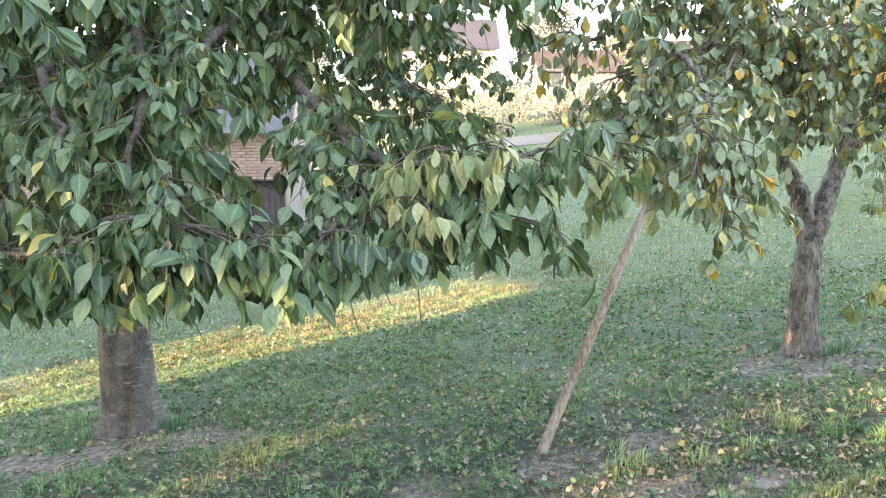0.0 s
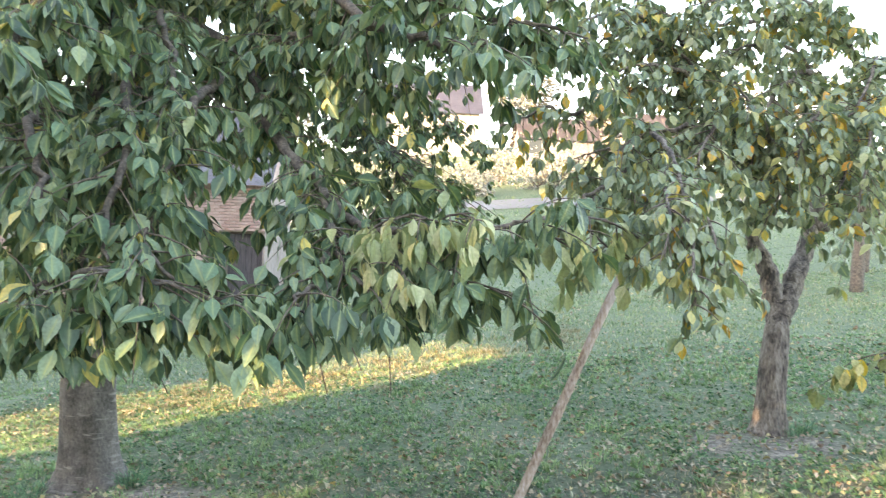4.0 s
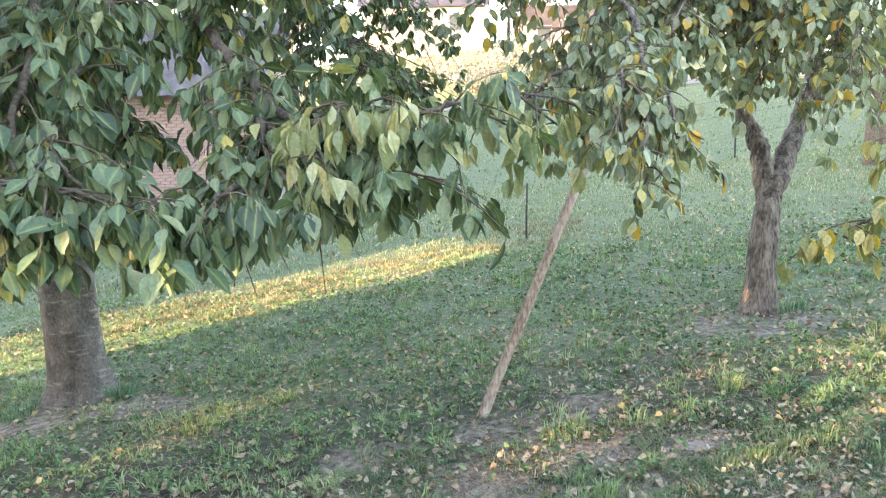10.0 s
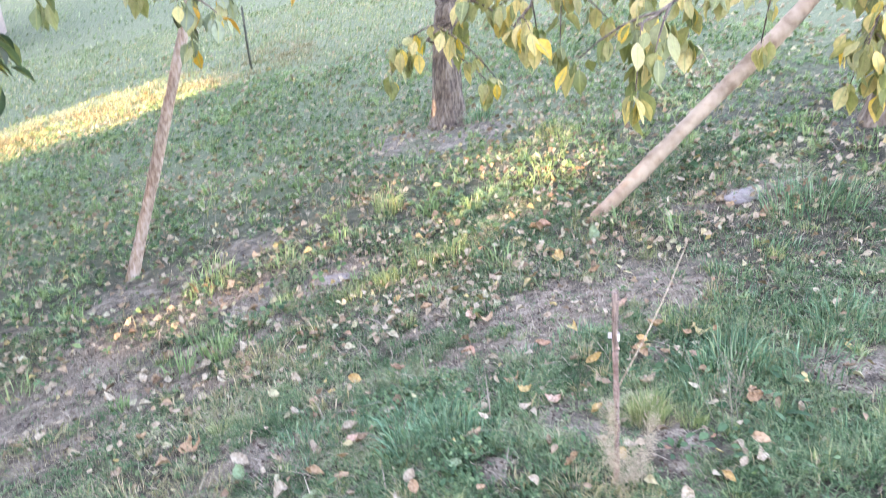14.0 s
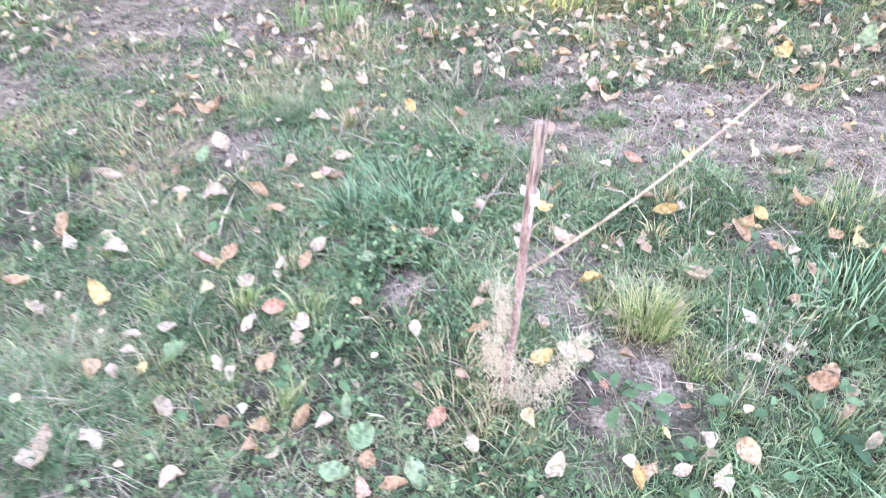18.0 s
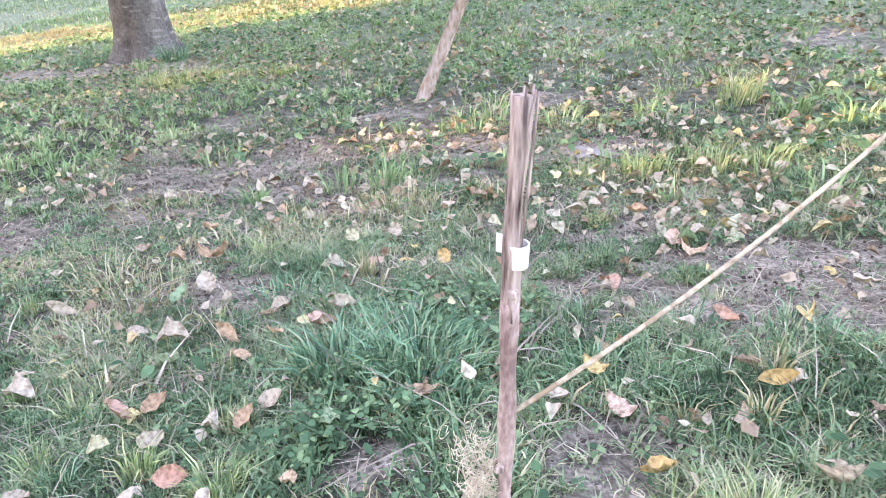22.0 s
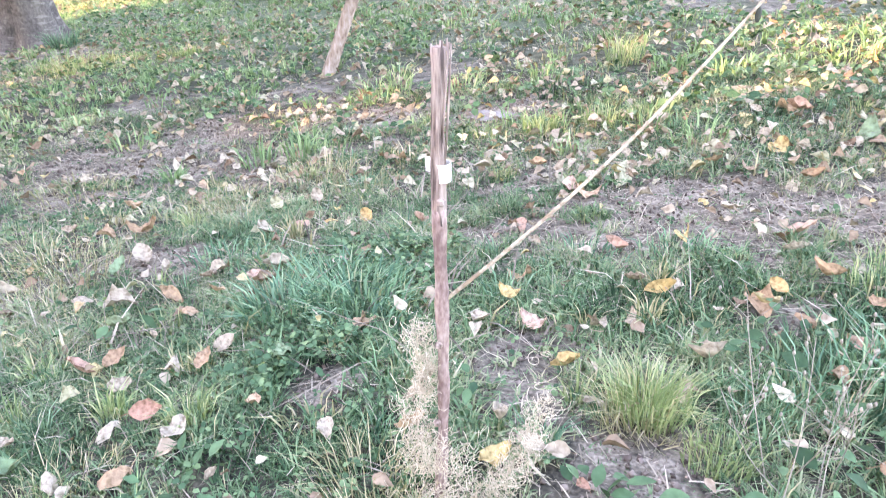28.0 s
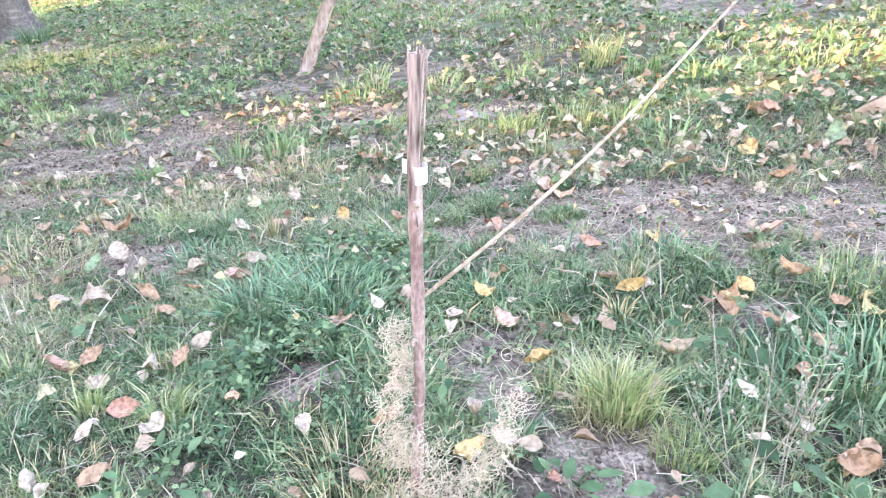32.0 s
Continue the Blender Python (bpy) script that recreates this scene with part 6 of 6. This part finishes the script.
for k, (x, y, n, sz, spread) in enumerate([(1.41, -2.635, 13, 0.034, 0.02), (1.00, -2.69, 14, 0.03, 0.03), (1.26, -2.46, 5, 0.026, 0.014), (1.67, -2.56, 22, 0.042, 0.06), (1.63, -2.30, 22, 0.032, 0.06), (0.97, -2.42, 9, 0.024, 0.03), (1.76, -2.44, 16, 0.045, 0.06), (0.64, -2.32, 8, 0.038, 0.03), (1.55, -2.72, 16, 0.034, 0.05), (0.90, -2.84, 12, 0.03, 0.05)]):
    at = np.stack([x + rngw.normal(0, spread, n), y + rngw.normal(0, spread, n), 0 * np.arange(n)], -1)
    at[:, 2] = ground_z(at[:, 0], at[:, 1]) + rngw.uniform(0.02, 0.045, n)
    along = at - np.array([x, y, 0])
    along[:, 2] = rngw.normal(0.0, 0.012, n)
    tagged(new("weed", big_mesh("weed", *scatter(PEAR_LEAVES[0], at, along, np.stack([rngw.normal(0, 0.3, n), rngw.normal(0, 0.3, n), np.ones(n)], -1), 0.7 * sz * rngw.uniform(0.7, 1.2, n)), M_CLOVER, smooth=True)), "broad blue-green weed leaves low on the ground", "weed", "broad weeds", "stuff")

# dry weed stalks with small pale seed heads
rngd = np.random.default_rng(47)
for k in range(7):
    x, y = 1.625 + rngd.normal(0, 0.05), -2.56 + rngd.normal(0, 0.035)
    q = np.array(place_on(x, y))
    stalks = []
    lean = rngd.normal(0, 0.05, 2)
    top = q + np.array([lean[0], lean[1], rngd.uniform(0.11, 0.20)])
    stalks.append(tube(spline([q, (q + top) / 2 + rngd.normal(0, 0.008, 3), top], 4), np.linspace(0.0008, 0.0004, 9), 5))
    for j in range(7):
        share = rngd.uniform(0.35, 0.97)
        o = q + (top - q) * share
        e = o + np.array([rngd.normal(0, 0.022), rngd.normal(0, 0.022), rngd.uniform(0.015, 0.045)])
        stalks.append(tube(np.array([o, (o + e) / 2, e]), [0.00035, 0.0003, 0.0004], 4))
        stalks.append(tube(np.array([e, e + (0, 0, 0.0025), e + (0, 0, 0.005)]), [0.0009, 0.0017, 0.0006], 6))
    tagged(new("dry_weed", big_mesh("dry_weed", *joined(stalks), M_DRYWEED)), "thin dry weed stalk with small pale seed heads", "weed", "dry weeds", "stuff")

# fallen leaves: those round the sapling one by one, by colour (x, y, length), the rest as a scatter
rngl = np.random.default_rng(51)
litter = empty("leaf_litter", place_on(1.0, -1.8), "scattered fallen leaves, tan, cream and yellow, on the grass", "leaf litter")


def fallen(x, y, size, mesh, tilt):
    """One dry leaf lying on the turf, turned and tilted at random."""
    a = rngl.normal(0, tilt, 2)
    ob = new("leaf", mesh)
    ob.parent = litter
    ob.matrix_basis = Matrix.Translation(place_on(x, y, 0.016 + 0.010 * rngl.random()) - litter.location) @ Euler((a[0] + 0.15, a[1], rngl.uniform(0, 2 * math.pi))).to_matrix().to_4x4() @ Matrix.Scale(size, 4) @ Matrix.Translation((-0.5, 0, 0))


TAN = [(0.71, -2.42, 0.042), (0.91, -2.67, 0.048), (1.0, -2.53, 0.028), (0.66, -2.21, 0.048), (0.35, -1.87, 0.063), (0.27, -1.89, 0.046), (0.19, -1.69, 0.05), (0.74, -2.19, 0.043), (0.73, -2.26, 0.032), (1.06, -2.31, 0.04), (1.21, -2.55, 0.039), (1.25, -2.08, 0.046), (1.61, -2.15, 0.055), (1.71, -2.07, 0.049), (1.76, -2.15, 0.038), (1.67, -2.19, 0.036), (1.7, -2.52, 0.041), (1.18, -1.4, 0.046)]
TAN_MORE = [(1.32, -1.65, 0.057), (1.8, -0.97, 0.073), (1.78, -1.55, 0.048), (1.59, -1.44, 0.047), (1.91, -1.39, 0.053), (1.12, -2.81, 0.032), (1.17, -2.84, 0.037), (0.96, -2.82, 0.033), (0.96, -2.79, 0.029), (1.01, -2.77, 0.042), (1.59, -2.68, 0.043), (1.47, -2.73, 0.037), (1.71, -2.5, 0.039), (0.34, -2.41, 0.061), (0.32, -1.83, 0.066), (0.63, -2.73, 0.04), (0.38, -2.59, 0.049), (0.87, -2.43, 0.037)]
CREAM = [(0.79, -2.51, 0.042), (0.84, -2.6, 0.037), (0.93, -2.59, 0.04), (1.06, -2.69, 0.02), (0.83, -2.45, 0.034), (0.58, -2.24, 0.054), (0.58, -2.1, 0.041), (0.48, -2.04, 0.056), (0.49, -2.23, 0.04), (0.65, -1.85, 0.049), (0.78, -2.04, 0.053), (0.15, -1.18, 0.053), (1.11, -2.56, 0.028), (1.3, -2.52, 0.04), (1.34, -2.56, 0.034), (1.4, -2.44, 0.033), (1.22, -2.25, 0.034), (1.25, -1.92, 0.036), (1.39, -2.27, 0.034), (1.5, -2.11, 0.029), (1.53, -2.34, 0.047), (1.6, -1.77, 0.053)]
CREAM_MORE = [(1.03, -1.2, 0.084), (1.21, -1.17, 0.064), (1.48, -0.99, 0.062), (1.29, -0.87, 0.062), (1.44, -1.67, 0.037), (1.0, -2.83, 0.027), (0.8, -2.79, 0.046), (0.84, -2.69, 0.03), (1.36, -2.76, 0.037), (1.35, -2.82, 0.028), (1.56, -2.73, 0.039), (1.54, -2.67, 0.031), (1.74, -2.62, 0.045), (1.51, -2.73, 0.025), (0.64, -2.64, 0.036), (0.71, -2.63, 0.031), (0.45, -2.64, 0.054), (0.37, -2.45, 0.052), (0.48, -2.45, 0.05), (0.31, -2.23, 0.055), (0.68, -2.91, 0.063), (0.73, -2.85, 0.047)]
YELLOW = [(0.85, -1.74, 0.046), (0.77, -1.76, 0.031), (1.31, -2.58, 0.038), (1.36, -2.38, 0.038), (1.25, -2.17, 0.037), (1.51, -1.93, 0.039), (1.48, -2.13, 0.052), (1.64, -2.11, 0.033), (1.12, -1.17, 0.045), (1.74, -1.32, 0.062), (1.46, -2.75, 0.032), (0.53, -2.57, 0.05)]
PINKISH = [(0.68, -2.46, 0.051), (0.71, -1.79, 0.049), (0.78, -2.12, 0.038), (0.98, -1.77, 0.047), (1.3, -2.25, 0.043), (1.2, -1.83, 0.047), (1.4, -1.95, 0.047), (1.71, -1.87, 0.057), (1.73, -2.24, 0.051), (1.28, -1.61, 0.051), (1.83, -0.97, 0.07), (1.13, -2.85, 0.029), (0.88, -2.89, 0.033)]
GREENISH = [(0.48, -2.11, 0.05), (0.84, -2.07, 0.056), (0.98, -2.41, 0.036), (0.64, -2.32, 0.051), (1.96, -1.21, 0.083), (1.31, -1.6, 0.043), (1.06, -2.74, 0.042), (1.1, -2.78, 0.054), (1.19, -2.81, 0.048), (1.09, -2.84, 0.044), (0.76, -2.69, 0.06)]
RUSSET = [(0.87, -2.56, 0.039), (0.81, -1.94, 0.03), (1.4, -2.62, 0.017), (1.51, -2.63, 0.018), (1.19, -2.72, 0.034)]
for words, low, high, places in (
    ("tan_leaf", (0.36, 0.235, 0.145), (0.52, 0.37, 0.245), TAN + TAN_MORE),
    ("cream_leaf", (0.37, 0.31, 0.23), (0.50, 0.44, 0.345), CREAM + CREAM_MORE),
    ("yellow_leaf", (0.54, 0.42, 0.20), (0.54, 0.36, 0.17), YELLOW),
    ("pinkish_leaf", (0.46, 0.29, 0.215), (0.56, 0.40, 0.315), PINKISH),
    ("greenish_leaf", (0.16, 0.27, 0.15), (0.27, 0.37, 0.23), GREENISH),
    ("russet_leaf", (0.36, 0.19, 0.13), (0.44, 0.25, 0.18), RUSSET),
):
    tint = leaf_mat(words, [(0.0, low), (1.0, high)], single=True, blotch=True, through=0.05, rough=0.75, gloss=0.12)
    kinds = [big_mesh("fallen_leaf", *t, tint, smooth=True) for t in FALLEN]
    for k, (x, y, size) in enumerate(places):
        fallen(x, y, size, kinds[k % len(kinds)], 0.28)
kinds = [big_mesh("fallen_leaf", *t, M_LITTER_ONE, smooth=True) for t in FALLEN]
for k in range(130):
    y = -2.9 + 2.1 * rngl.random() ** 0.6
    x = 1.25 - 0.15 * (y + 2.66) + rngl.uniform(-1.0, 0.95) * (0.75 + 0.35 * (y + 2.66))
    fallen(x, y, 0.036 * rngl.uniform(0.5, 1.25), kinds[k % len(kinds)], 0.3)
chunks = []
for k, (n, box, sz) in enumerate([(900, (0.0, 2.9, -3.0, -0.4), 0.024), (700, (-0.5, 3.4, -1.5, 0.5), 0.040), (3600, (-2.8, 4.2, -1.6, 1.8), 0.036), (3600, (-5, 6, 0.5, 5.0), 0.046), (700, (-2, 9, 3, 12), 0.06)]):
    for j, t in enumerate(FALLEN_SMALL):
        chunks.append(scatter(t, *low_leaves(n // 4, box, sz, 0.03, 500 + 10 * k + j, 1.1, 0.15, 0.4, 0.9)))
part_me("scattered_leaves", big_mesh("scattered_leaves", *joined(chunks), M_LITTER, smooth=True), litter, "", "stuff")

# bricks of the house front: the stretch that shows between the trees one by one
rngb = np.random.default_rng(61)
bm = bmesh.new()
bmesh.ops.create_cube(bm, size=1, matrix=Matrix.Diagonal((0.24, 0.05, 0.065, 1)))
bmesh.ops.bevel(bm, geom=bm.edges[:], offset=0.004, segments=1, affect="EDGES")
brick_me = bpy.data.meshes.new("brick")
bm.to_mesh(brick_me)
bm.free()
brick_me.materials.append(M_BRICK)
bv = np.array([v.co[:] for v in brick_me.vertices])
bl = np.concatenate([list(f.vertices) for f in brick_me.polygons])
bs = np.array([len(f.vertices) for f in brick_me.polygons])
chunks, singles = [], 0
for row in range(46):
    for col in range(47):
        x, z = -14.9 + 0.25 * col + 0.125 * (row % 2), hz + 0.08 + 0.077 * row
        if -5.5 < x < -4.3 and z < hz + 2.3 or x > -4.45 or -9.75 < x < -8.55 and hz + 0.95 < z < hz + 2.25:
            continue
        y = HY + rngb.normal(0, 0.003)
        if singles < 300 and -7.9 < x < -5.4 and z > hz + 0.6:
            ob = new("brick", brick_me)
            ob.parent, ob.location = wall, (x, y, z)
            singles += 1
        else:
            chunks.append((bv + np.array([x, y, z]), bl, bs))
part_me("brickwork", big_mesh("brickwork", *joined(chunks), M_BRICK), house, "", "stuff")
